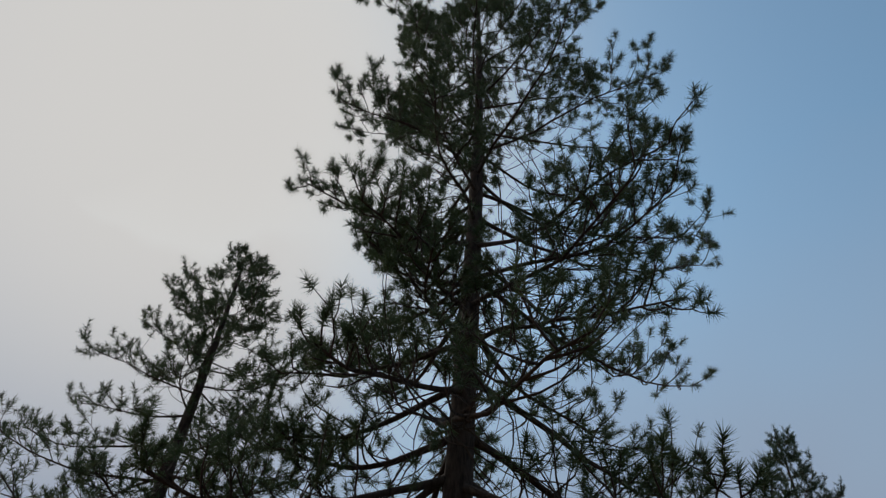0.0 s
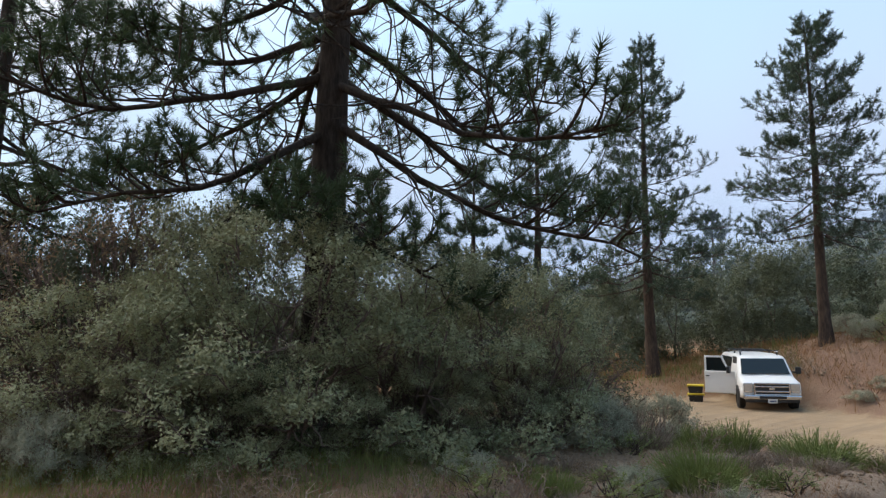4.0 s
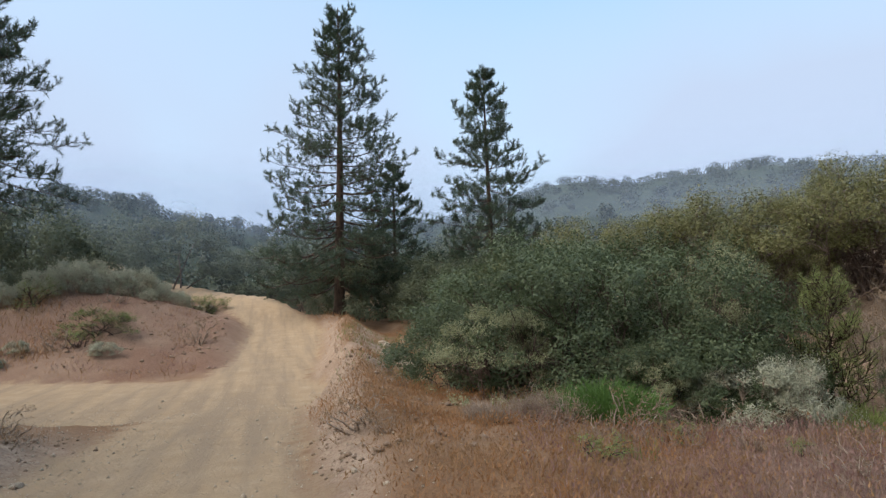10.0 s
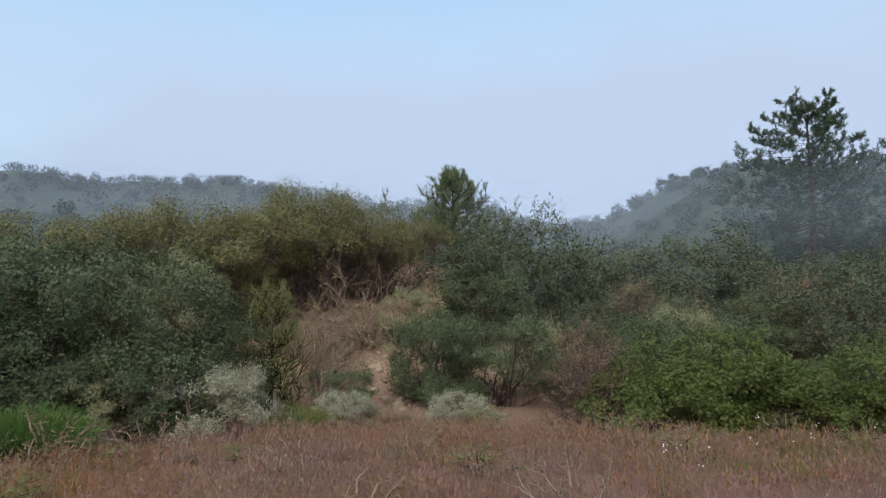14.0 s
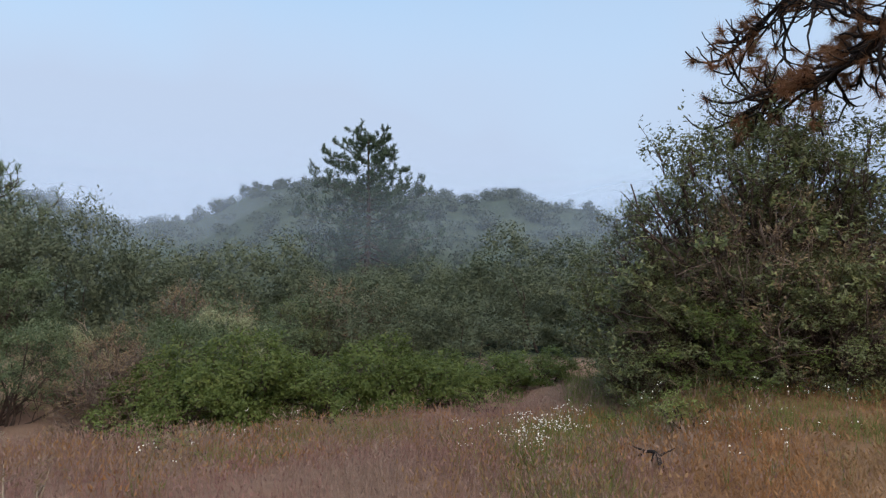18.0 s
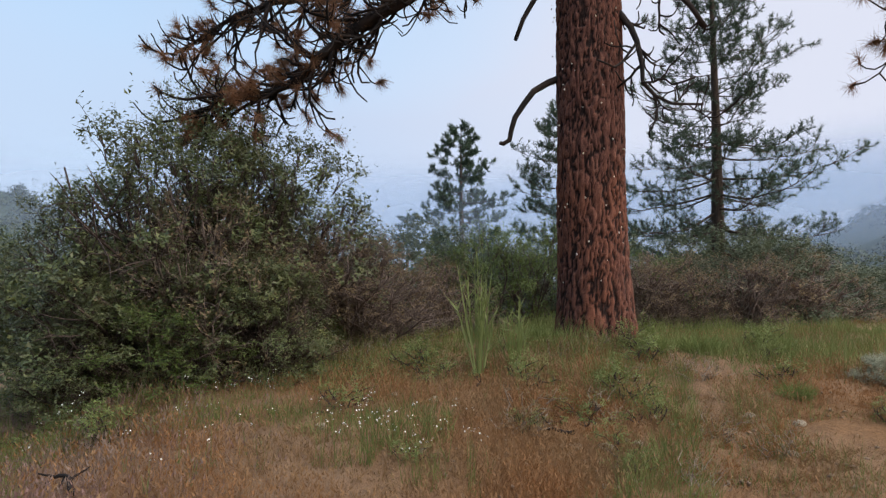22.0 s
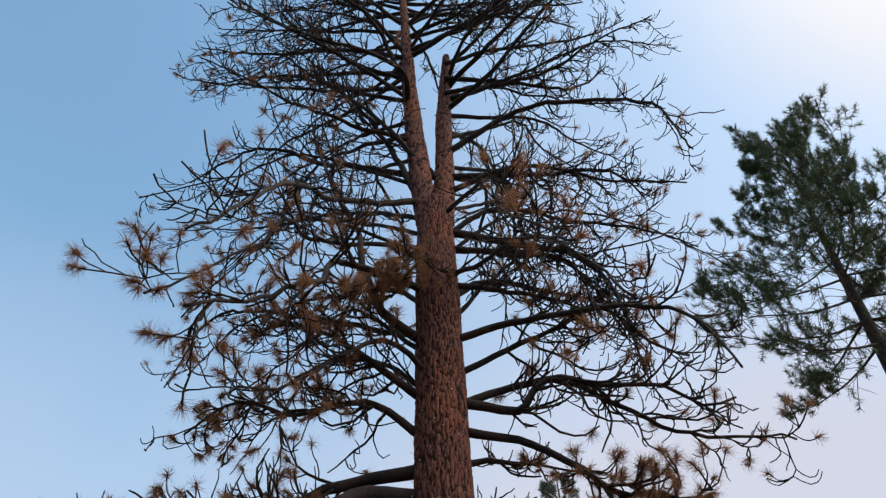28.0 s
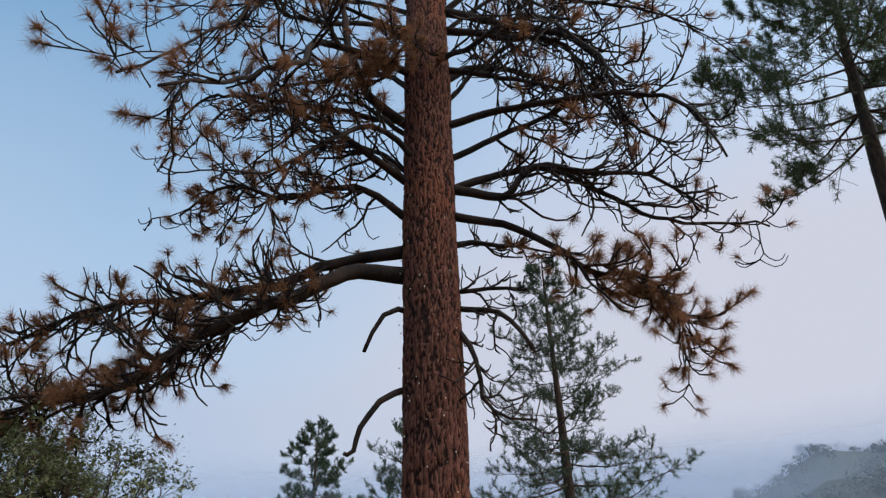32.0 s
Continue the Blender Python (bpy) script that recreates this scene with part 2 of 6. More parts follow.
M["grass_dry"] = leaf_material("straw_grass", (0.185, 0.076, 0.031), (0.344, 0.168, 0.069), (0.430, 0.275, 0.146), 0.7, 0.3, 0.6, (0.284, 0.198, 0.107))
M["grass_green"] = leaf_material("green_grass", (0.086, 0.116, 0.029), (0.184, 0.210, 0.063), (0.322, 0.304, 0.115), 0.7, 0.3, 0.7)
M["young"] = leaf_material("young_pine_needles", (0.14, 0.17, 0.055), (0.25, 0.29, 0.10), (0.38, 0.41, 0.17), 0.6, 0.45)
M["fir"] = leaf_material("fir_needles", (0.070, 0.105, 0.055), (0.150, 0.205, 0.100), (0.27, 0.33, 0.16), 0.6, 0.35, 0.5)
M["hillleaf"] = leaf_material("hillside_leaves", (0.030, 0.043, 0.031), (0.045, 0.060, 0.040), (0.066, 0.078, 0.049), 0.6, 0.2, 0.15)
M["vivid"] = leaf_material("vivid_green_stalks", (0.052, 0.105, 0.022), (0.105, 0.195, 0.045), (0.175, 0.285, 0.08), 0.6, 0.3)
M["flower"] = plain("white_petals", (0.85, 0.83, 0.78), 0.7, 0.0, 0.1)
M["clod"] = bark_material("dry_soil", (0.15, 0.100, 0.068), (0.36, 0.26, 0.185), 6.0)
M["rock"] = bark_material("pale_rock", (0.22, 0.17, 0.12), (0.55, 0.46, 0.35), 5.0)

# ground: sand road, bank soil, straw litter
m, t, p = shader("earth")
att = {}
for key in ("road", "red", "far", "slope"):
    a = t.nodes.new("ShaderNodeAttribute")
    a.attribute_name = key
    att[key] = a.outputs["Fac"]
n_big, n_mid, n_fine = link_noise(t, 0.35, 3.0), link_noise(t, 2.2, 5.0), link_noise(t, 22.0, 6.0, 0.7)
track = link_noise(t, 0.9, 4.0, 0.6, (3.0, 0.22, 1.0), 7.0)
wheel_way = track.node.inputs["Vector"].links[0].from_node
wheel_way.vector_type = "TEXTURE"
wheel_way.inputs["Rotation"].default_value = (0, 0, radians(-42))
wheel_way.inputs["Scale"].default_value = (0.33, 4.5, 1.0)
sand = ramp(t, n_mid, (0.25, (0.350, 0.247, 0.152)), (0.55, (0.418, 0.303, 0.193)), (0.8, (0.470, 0.354, 0.237)))
sand = blend(t, ramp(t, n_fine, (0.40, (0, 0, 0)), (0.72, (0.6, 0.6, 0.6))), sand, (0.31, 0.215, 0.132))
sand = blend(t, ramp(t, track, (0.42, (0, 0, 0)), (0.62, (0.75, 0.75, 0.75))), sand, (0.285, 0.212, 0.145))
soil = ramp(t, n_mid, (0.25, (0.235, 0.165, 0.120)), (0.6, (0.400, 0.295, 0.215)), (0.85, (0.510, 0.400, 0.305)))
soil = blend(t, ramp(t, n_fine, (0.45, (0, 0, 0)), (0.65, (1, 1, 1))), soil, (0.26, 0.175, 0.120))
straw = ramp(t, n_fine, (0.3, (0.130, 0.067, 0.034)), (0.6, (0.255, 0.143, 0.074)), (0.85, (0.350, 0.232, 0.130)))
pink = ramp(t, n_fine, (0.3, (0.125, 0.067, 0.052)), (0.6, (0.232, 0.142, 0.112)), (0.85, (0.312, 0.220, 0.173)))
litter = blend(t, att["red"], straw, pink)
patchy = ramp(t, n_big, (0.40, (0, 0, 0)), (0.62, (1, 1, 1)))
land = blend(t, calc(t, "MULTIPLY", patchy, 0.38), litter, soil)
land = blend(t, att["slope"], land, soil)
scrub = ramp(t, link_noise(t, 0.5, 6.0, 0.7), (0.3, (0.024, 0.034, 0.025)), (0.55, (0.042, 0.055, 0.037)), (0.8, (0.066, 0.074, 0.050)))
land = blend(t, att["far"], land, scrub)
edge = calc(t, "ADD", att["road"], calc(t, "MULTIPLY", calc(t, "SUBTRACT", n_mid, 0.5), 1.3))
edge = calc(t, "ADD", edge, calc(t, "MULTIPLY", calc(t, "SUBTRACT", n_fine, 0.5), 0.5))
on_road = ramp(t, calc(t, "ADD", calc(t, "MULTIPLY", edge, 0.5), 0.5, True), (0.40, (1, 1, 1)), (0.62, (0, 0, 0)))
t.links.new(blend(t, on_road, land, sand), p.inputs["Base Color"])
p.inputs["Roughness"].default_value = 0.95
p.inputs["Specular IOR Level"].default_value = 0.1
n_grit = link_noise(t, 7.0, 5.0, 0.65)
bump(t, p, calc(t, "ADD", calc(t, "ADD", n_fine, n_grit), calc(t, "MULTIPLY", n_mid, 1.2)), 0.8, 0.06)
M["earth"] = m

# ---- the lie of the land ----
ROAD_BEARING = radians(42)
SA, CA = math.sin(ROAD_BEARING), math.cos(ROAD_BEARING)
ROAD_S = [-70, -32, -20, -8, 0, 10, 16, 24, 30, 38, 46, 60]
ROAD_N = [-45.0, -10.0, -3.9, -2.55, -1.65, -1.12, -0.92, 0.0, 0.5, -1.6, -6.0, -17.0]
ROAD_W = [2.4, 2.4, 1.8, 1.6, 1.65, 1.48, 1.58, 1.5, 1.6, 1.6, 1.6, 1.6]
ROAD_Z = [0.6, 0.2, 0.1, 0.0, -0.05, -0.45, -0.8, -0.6, 0.05, 1.6, 2.1, 2.4]
RIDGE_B = [0, 20, 27, 35, 42, 55, 66, 80, 100, 113, 125, 139, 152, 158, 172, 200, 214, 228, 260, 300, 330, 360]
RIDGE_E = [3, 6.0, 7.9, 6.8, 5.0, 6.0, 8.4, 9.1, 7.6, 5.6, 9.3, 9.3, 7.4, 5.2, 0.6, 1.2, 4.0, 8.8, 11, 5, 3, 3]
RIDGE_R = [120, 110, 105, 105, 120, 140, 150, 150, 150, 140, 110, 105, 105, 105, 140, 160, 140, 120, 110, 140, 140, 120]


def smooth(a, b, v):
    t = np.clip((np.asarray(v, float) - a) / (np.asarray(b, float) - a), 0, 1)
    return t * t * (3 - 2 * t)


def along(x, y, b):
    return x * math.sin(radians(b)) + y * math.cos(radians(b))


def road_gap(x, y):
    """Metres from the road's edge (inside: below zero) and the road's height there."""
    s, n = x * SA + y * CA, x * CA - y * SA
    gap = np.abs(n - np.interp(s, ROAD_S, ROAD_N)) - np.interp(s, ROAD_S, ROAD_W)
    z = np.interp(s, ROAD_S, ROAD_Z)
    ds, dn = 4.0, -12.0
    u = np.clip(((s - 16.5) * ds + (n + 1.5) * dn) / (ds * ds + dn * dn), 0, 1)
    side = np.hypot(s - 16.5 - u * ds, n + 1.5 - u * dn) - (3.0 + 0.4 * u)
    w = smooth(-1.0, 1.0, gap - side)
    gap = gap + 5 * smooth(58, 64, s) + 5 * smooth(-50, -58, s)
    return np.minimum(gap, side), z * (1 - w) + (-0.8) * w


def height(x, y):
    x, y = np.asarray(x, float), np.asarray(y, float)
    d, b = np.hypot(x, y), np.degrees(np.arctan2(x, y)) % 360
    s, n = x * SA + y * CA, x * CA - y * SA
    z = 0.75 * smooth(3, 12, along(x, y, 196)) + 0.55 * smooth(8, 22, along(x, y, 325))
    e = along(x, y, 92)
    z = z - 0.6 * smooth(4.5, 12.5, d) * smooth(58, 80, b) * (1 - smooth(150, 168, b)) + 3.2 * smooth(12, 20, e) * smooth(62, 80, b) * (1 - smooth(98, 114, b))
    z = z - 0.6 * smooth(11, 18, along(x, y, 133)) * smooth(108, 120, b) * (1 - smooth(160, 175, b))
    z = z - 0.85 * smooth(8, 16, s) * smooth(0, -3, n)
    z = z + 2.6 * np.exp(-((s - 31.5) ** 2 + 0.7 * (n + 8.0) ** 2) / (2 * 4.6**2))
    z = z + 0.9 * smooth(30, 44, s) * smooth(1, 6, n) + 1.2 * smooth(30, 46, along(x, y, 10))
    z = z + 0.10 * np.sin(x * 0.9 + 1.3 * np.sin(y * 0.6)) * np.sin(y * 0.8 + 0.5) * smooth(2, 6, d)
    verge = n - np.interp(s, ROAD_S, np.add(ROAD_N, ROAD_W))
    z = z + smooth(9, 14, s) * (1 - smooth(30, 37, s)) * (0.42 * np.exp(-((verge - 1.0) / 0.6) ** 2) - 0.55 * np.exp(-((verge - 3.2) / 1.3) ** 2))
    z = z + 0.6 * np.exp(-((s + 27) ** 2 + (n + 3.2) ** 2) / (2 * 2.3**2))
    gap, zr = road_gap(x, y)
    w = smooth(-0.1, 1.1 + 1.6 * smooth(2, -4, s), gap)
    z = zr * (1 - w) + z * w
    r = np.interp(b, RIDGE_B, RIDGE_R)
    top = 1.6 + r * np.tan(np.radians(np.interp(b, RIDGE_B, RIDGE_E)))
    top = top + 0.9 * np.sin(b * 0.31) + 0.5 * np.sin(b * 0.83 + 1)
    w = smooth(0, 1, (d - 40) / (r - 40))
    z = z * (1 - w) + top * w
    return z * (1 - 0.35 * smooth(1.0, 4.0, d / r))


def spot(b, d, dz=0.0):
    x, y = d * math.sin(radians(b)), d * math.cos(radians(b))
    return Vector((x, y, float(height(x, y)) + dz))


def mesh_object(name, verts, faces, material, smooth_faces=False):
    me = bpy.data.meshes.new(name)
    me.from_pydata(verts if isinstance(verts, list) else verts.tolist(), [], faces if isinstance(faces, list) else faces.tolist())
    me.materials.append(material)
    if smooth_faces:
        me.shade_smooth()
    return new(name, me)


def build_ground():
    na, radii = 420, [0.0]
    r = 0.35
    while r < 2600:
        radii.append(r)
        r += max(0.16, r * 0.030)
    verts, faces = [(0, 0, float(height(0, 0)))], []
    ang = np.linspace(0, 2 * np.pi, na, endpoint=False)
    rows = np.array(radii[1:])
    xs, ys = np.outer(rows, np.sin(ang)), np.outer(rows, np.cos(ang))
    zs = height(xs, ys)
    gap, _ = road_gap(xs, ys)
    rng = np.random.default_rng(3)
    lumps = np.array([noise.noise(Vector((p * 1.7, q * 1.7, 4.0))) + 0.7 * noise.noise(Vector((p * 4.5, q * 4.5, 9.0))) if h < 45 else 0.0 for p, q, h in zip(xs.ravel(), ys.ravel(), np.hypot(xs, ys).ravel())]).reshape(xs.shape)
    zs = zs + (rng.normal(0, 0.014, zs.shape) + 0.055 * lumps) * smooth(0.1, 0.8, gap)
    verts += np.stack([xs, ys, zs], -1).reshape(-1, 3).tolist()
    nr = len(rows)
    for j in range(na):
        faces.append((0, 1 + (j + 1) % na, 1 + j))
    i, j = np.meshgrid(np.arange(nr - 1), np.arange(na), indexing="ij")
    k = (j + 1) % na
    quads = np.stack([1 + i * na + j, 1 + i * na + k, 1 + (i + 1) * na + k, 1 + (i + 1) * na + j], -1).reshape(-1, 4)
    faces += quads.tolist()
    ob = mesh_object("ground", verts, faces, M["earth"], True)
    va = np.array(verts)
    x, y, d, b = va[:, 0], va[:, 1], np.hypot(va[:, 0], va[:, 1]), np.degrees(np.arctan2(va[:, 0], va[:, 1])) % 360
    e = 0.3
    steep = np.hypot(height(x + e, y) - height(x - e, y), height(x, y + e) - height(x, y - e)) / (2 * e)
    data = {
        "road": np.clip(road_gap(x, y)[0], -1, 1),
        "red": 0.6 * smooth(20, 22, d) * (1 - smooth(38, 44, d)) * smooth(17, 20, b) * (1 - smooth(38, 44, b)) + smooth(218, 222, b) * (1 - smooth(245, 260, b)) * smooth(17, 20, d) + smooth(66, 88, b) * (1 - smooth(140, 172, b)) * smooth(3.0, 5.5, d) + 0.45 * smooth(315, 345, b) * smooth(3, 5, d) * (1 - smooth(9, 11, d)),
        "far": np.maximum(smooth(34, 60, d), smooth(19, 25, d) * smooth(100, 108, b) * (1 - smooth(217, 221, b))),
        "slope": np.maximum(0.8 * smooth(338, 350, (b + 180) % 360 + 180) * (1 - smooth(384, 392, (b + 180) % 360 + 180)) * smooth(4, 5, d) * (1 - smooth(10.5, 13, d)), np.clip(smooth(0.18, 0.5, steep), 0, 1) * (1 - 0.75 * smooth(20, 22, d) * (b < 42))) * (1 - smooth(30, 50, d)) * (1 - smooth(16, 19, d) * smooth(212, 216, b) * (1 - smooth(250, 260, b))),
    }
    for key, val in data.items():
        a = ob.data.attributes.new(key, "FLOAT", "POINT")
        a.data.foreach_set("value", np.asarray(val, np.float32))
    return tagged(ob, "tan sand road, bare banks and dry red field running into hills", "ground", kind="structure")


ground = build_ground()


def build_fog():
    """Haze between here and the hills, put in as see-through sheets one behind another."""
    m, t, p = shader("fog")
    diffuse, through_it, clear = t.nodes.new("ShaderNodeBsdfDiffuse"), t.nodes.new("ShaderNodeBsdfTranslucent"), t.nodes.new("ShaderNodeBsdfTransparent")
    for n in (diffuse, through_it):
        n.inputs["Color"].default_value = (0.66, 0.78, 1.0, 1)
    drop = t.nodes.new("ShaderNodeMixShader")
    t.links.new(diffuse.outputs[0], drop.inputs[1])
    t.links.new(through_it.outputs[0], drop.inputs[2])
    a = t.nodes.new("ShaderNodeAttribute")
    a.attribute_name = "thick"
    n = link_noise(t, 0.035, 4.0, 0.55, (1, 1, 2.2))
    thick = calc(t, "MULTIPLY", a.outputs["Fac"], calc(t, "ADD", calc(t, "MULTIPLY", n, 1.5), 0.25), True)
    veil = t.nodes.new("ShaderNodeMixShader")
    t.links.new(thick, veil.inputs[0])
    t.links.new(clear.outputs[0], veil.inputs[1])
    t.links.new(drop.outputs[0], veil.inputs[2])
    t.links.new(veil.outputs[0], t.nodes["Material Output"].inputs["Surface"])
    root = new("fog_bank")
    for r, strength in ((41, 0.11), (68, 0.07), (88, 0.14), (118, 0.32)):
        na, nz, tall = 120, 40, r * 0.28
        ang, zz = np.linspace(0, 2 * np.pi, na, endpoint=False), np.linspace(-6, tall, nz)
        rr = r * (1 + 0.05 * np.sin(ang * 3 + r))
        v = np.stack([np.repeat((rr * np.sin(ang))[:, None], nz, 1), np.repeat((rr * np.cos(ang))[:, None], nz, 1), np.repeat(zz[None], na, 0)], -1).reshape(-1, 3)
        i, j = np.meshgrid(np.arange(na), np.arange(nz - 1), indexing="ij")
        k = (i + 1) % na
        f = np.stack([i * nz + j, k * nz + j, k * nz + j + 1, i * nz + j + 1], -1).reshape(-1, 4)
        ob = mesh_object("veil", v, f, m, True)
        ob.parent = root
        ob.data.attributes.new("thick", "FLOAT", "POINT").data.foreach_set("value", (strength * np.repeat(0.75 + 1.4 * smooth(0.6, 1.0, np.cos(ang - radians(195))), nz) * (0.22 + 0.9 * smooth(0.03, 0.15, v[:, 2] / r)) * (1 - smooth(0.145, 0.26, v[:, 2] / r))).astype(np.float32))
    return tagged(root, "see-through sheets standing in for fog before the hills", "fog", kind="stuff")


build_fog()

# ---- builders for plants ----
class Shape:
    """Vertices and faces of one part, gathered piece by piece."""

    def __init__(self):
        self.v, self.f, self.n = [], [], 0

    def add(self, verts, faces):
        verts = np.asarray(verts, float)
        self.v.append(verts)
        for face in faces:
            self.f.append(np.array([face]) + self.n)
        self.n += len(verts)

    def add_many(self, verts, faces):
        """verts (k, m, 3): k like pieces; faces index into one piece."""
        k, m, _ = verts.shape
        self.v.append(verts.reshape(-1, 3))
        base = self.n + np.arange(k)[:, None] * m
        for face in faces:
            self.f.append(base + np.array(face)[None])
        self.n += k * m

    def tube(self, pts, radii, sides=5):
        pts = np.asarray(pts, float)
        k = len(pts)
        t = np.gradient(pts, axis=0)
        t /= np.linalg.norm(t, axis=1, keepdims=True) + 1e-9
        ref = np.array([0.31, 0.17, 0.93]) if abs(t[0, 2]) < 0.8 else np.array([0.93, 0.2, 0.1])
        a = np.cross(t, ref)
        a /= np.linalg.norm(a, axis=1, keepdims=True) + 1e-9
        b = np.cross(t, a)
        ang = np.linspace(0, 2 * np.pi, sides, endpoint=False)
        ring = a[:, None] * np.cos(ang)[None, :, None] + b[:, None] * np.sin(ang)[None, :, None]
        verts = pts[:, None] + ring * np.asarray(radii, float)[:, None, None]
        i, j = np.meshgrid(np.arange(k - 1), np.arange(sides), indexing="ij")
        n = (j + 1) % sides
        self.v.append(verts.reshape(-1, 3))
        self.f.append(np.stack([i * sides + j, i * sides + n, (i + 1) * sides + n, (i + 1) * sides + j], -1).reshape(-1, 4) + self.n)
        self.f.append(np.arange(self.n + (k - 1) * sides, self.n + k * sides)[None])
        self.n += k * sides

    def build(self, name, material, parent=None, label="", smooth_faces=True):
        me = bpy.data.meshes.new(name)
        verts = np.concatenate(self.v) if self.v else np.zeros((0, 3))
        me.vertices.add(len(verts))
        me.vertices.foreach_set("co", verts.astype(np.float32).ravel())
        if self.f:
            loops = np.concatenate([f.ravel() for f in self.f]).astype(np.int32)
            sizes = np.concatenate([np.full(len(f), f.shape[1]) for f in self.f])
            me.loops.add(len(loops))
            me.loops.foreach_set("vertex_index", loops)
            me.polygons.add(len(sizes))
            me.polygons.foreach_set("loop_start", (np.cumsum(sizes) - sizes).astype(np.int32))
        me.update(calc_edges=True)
        me.materials.append(material)
        if smooth_faces:
            me.shade_smooth()
        ob = new(name, me)
        ob.parent = parent
        return tagged(ob, label)


def unit(v):
    v = np.asarray(v, float)
    return v / (np.linalg.norm(v, axis=-1, keepdims=True) + 1e-9)


def add_leaves(shape, centres, outward, rng, size, slim=0.55):
    """Leaves as small folded blades, turned every way but mostly outward and up."""
    k = len(centres)
    flat = unit(unit(outward) * 1.3 + rng.normal(0, 0.42, (k, 3)) + [0, 0, 0.45])
    axis = unit(np.cross(flat, rng.normal(0, 1, (k, 3))) + unit(outward) * 0.35)
    side = unit(np.cross(flat, axis))
    ln = size * rng.uniform(0.6, 1.35, (k, 1))
    w = ln * slim * 0.5
    c = np.asarray(centres)
    verts = np.stack([c - axis * ln * 0.2, c + axis * ln * 0.45 + side * w * 1.25, c + axis * ln - side * w * 0.7], 1)
    shape.add_many(verts, [(0, 1, 2)])


def add_tufts(shape, centres, ways, rng, length=0.2, count=30, width=0.004, open_angle=1.1, droop=0.0):
    """Needle brushes: thin blades fanning out of each twig end."""
    k = len(centres)
    if not k:
        return
    c = np.repeat(np.asarray(centres, float), count, 0)
    w = np.repeat(unit(ways), count, 0)
    way = unit(w * 0.5 + rng.normal(0, open_angle * 0.6, (k * count, 3)) + [0, 0, -droop])
    start = c - w * rng.uniform(0, 0.5, (k * count, 1)) * length
    side = unit(np.cross(way, rng.normal(0, 1, (k * count, 3)))) * width * 0.5
    ln = length * rng.uniform(0.65, 1.1, (k * count, 1))
    verts = np.stack([start - side, start + side, start + way * ln], 1)
    shape.add_many(verts, [(0, 1, 2)])


def add_brushes(shape, tips, ways, rng, length=0.2, count=40, width=0.008, run=0.25):
    """Bottle brushes: needles all round the last stretch of each twig, spread at its foot and closing at its tip."""
    k = len(tips)
    if not k:
        return
    tip, w = np.repeat(np.asarray(tips, float), count, 0), np.repeat(unit(ways), count, 0)
    u = rng.uniform(0, 1, (k * count, 1))
    start = tip - w * (1 - u) * run
    radial = unit(np.cross(w, rng.normal(0, 1, (k * count, 3))))
    open_angle = np.radians(95 - 58 * u + rng.normal(0, 12, u.shape))
    way = unit(w * np.cos(open_angle) + radial * np.sin(open_angle) + [0, 0, 0.12])
    side = unit(np.cross(way, rng.normal(0, 1, (k * count, 3)))) * width * 0.5
    ln = length * rng.uniform(0.7, 1.1, (k * count, 1))
    shape.add_many(np.stack([start - side, start + side, start + way * ln], 1), [(0, 1, 2)])


def empty(name, where):
    ob = new(name)
    ob.empty_display_size = 0.2
    ob.location = where
    return ob


def bent(start, way, length, rng, steps=6, wander=0.12, lift=0.0):
    pts, p, w = [np.array(start, float)], np.array(start, float), unit(way)
    for _ in range(steps):
        w = unit(w + rng.normal(0, wander, 3) + [0, 0, lift / steps])
        p = p + w * length / steps
        pts.append(p.copy())
    return np.array(pts)


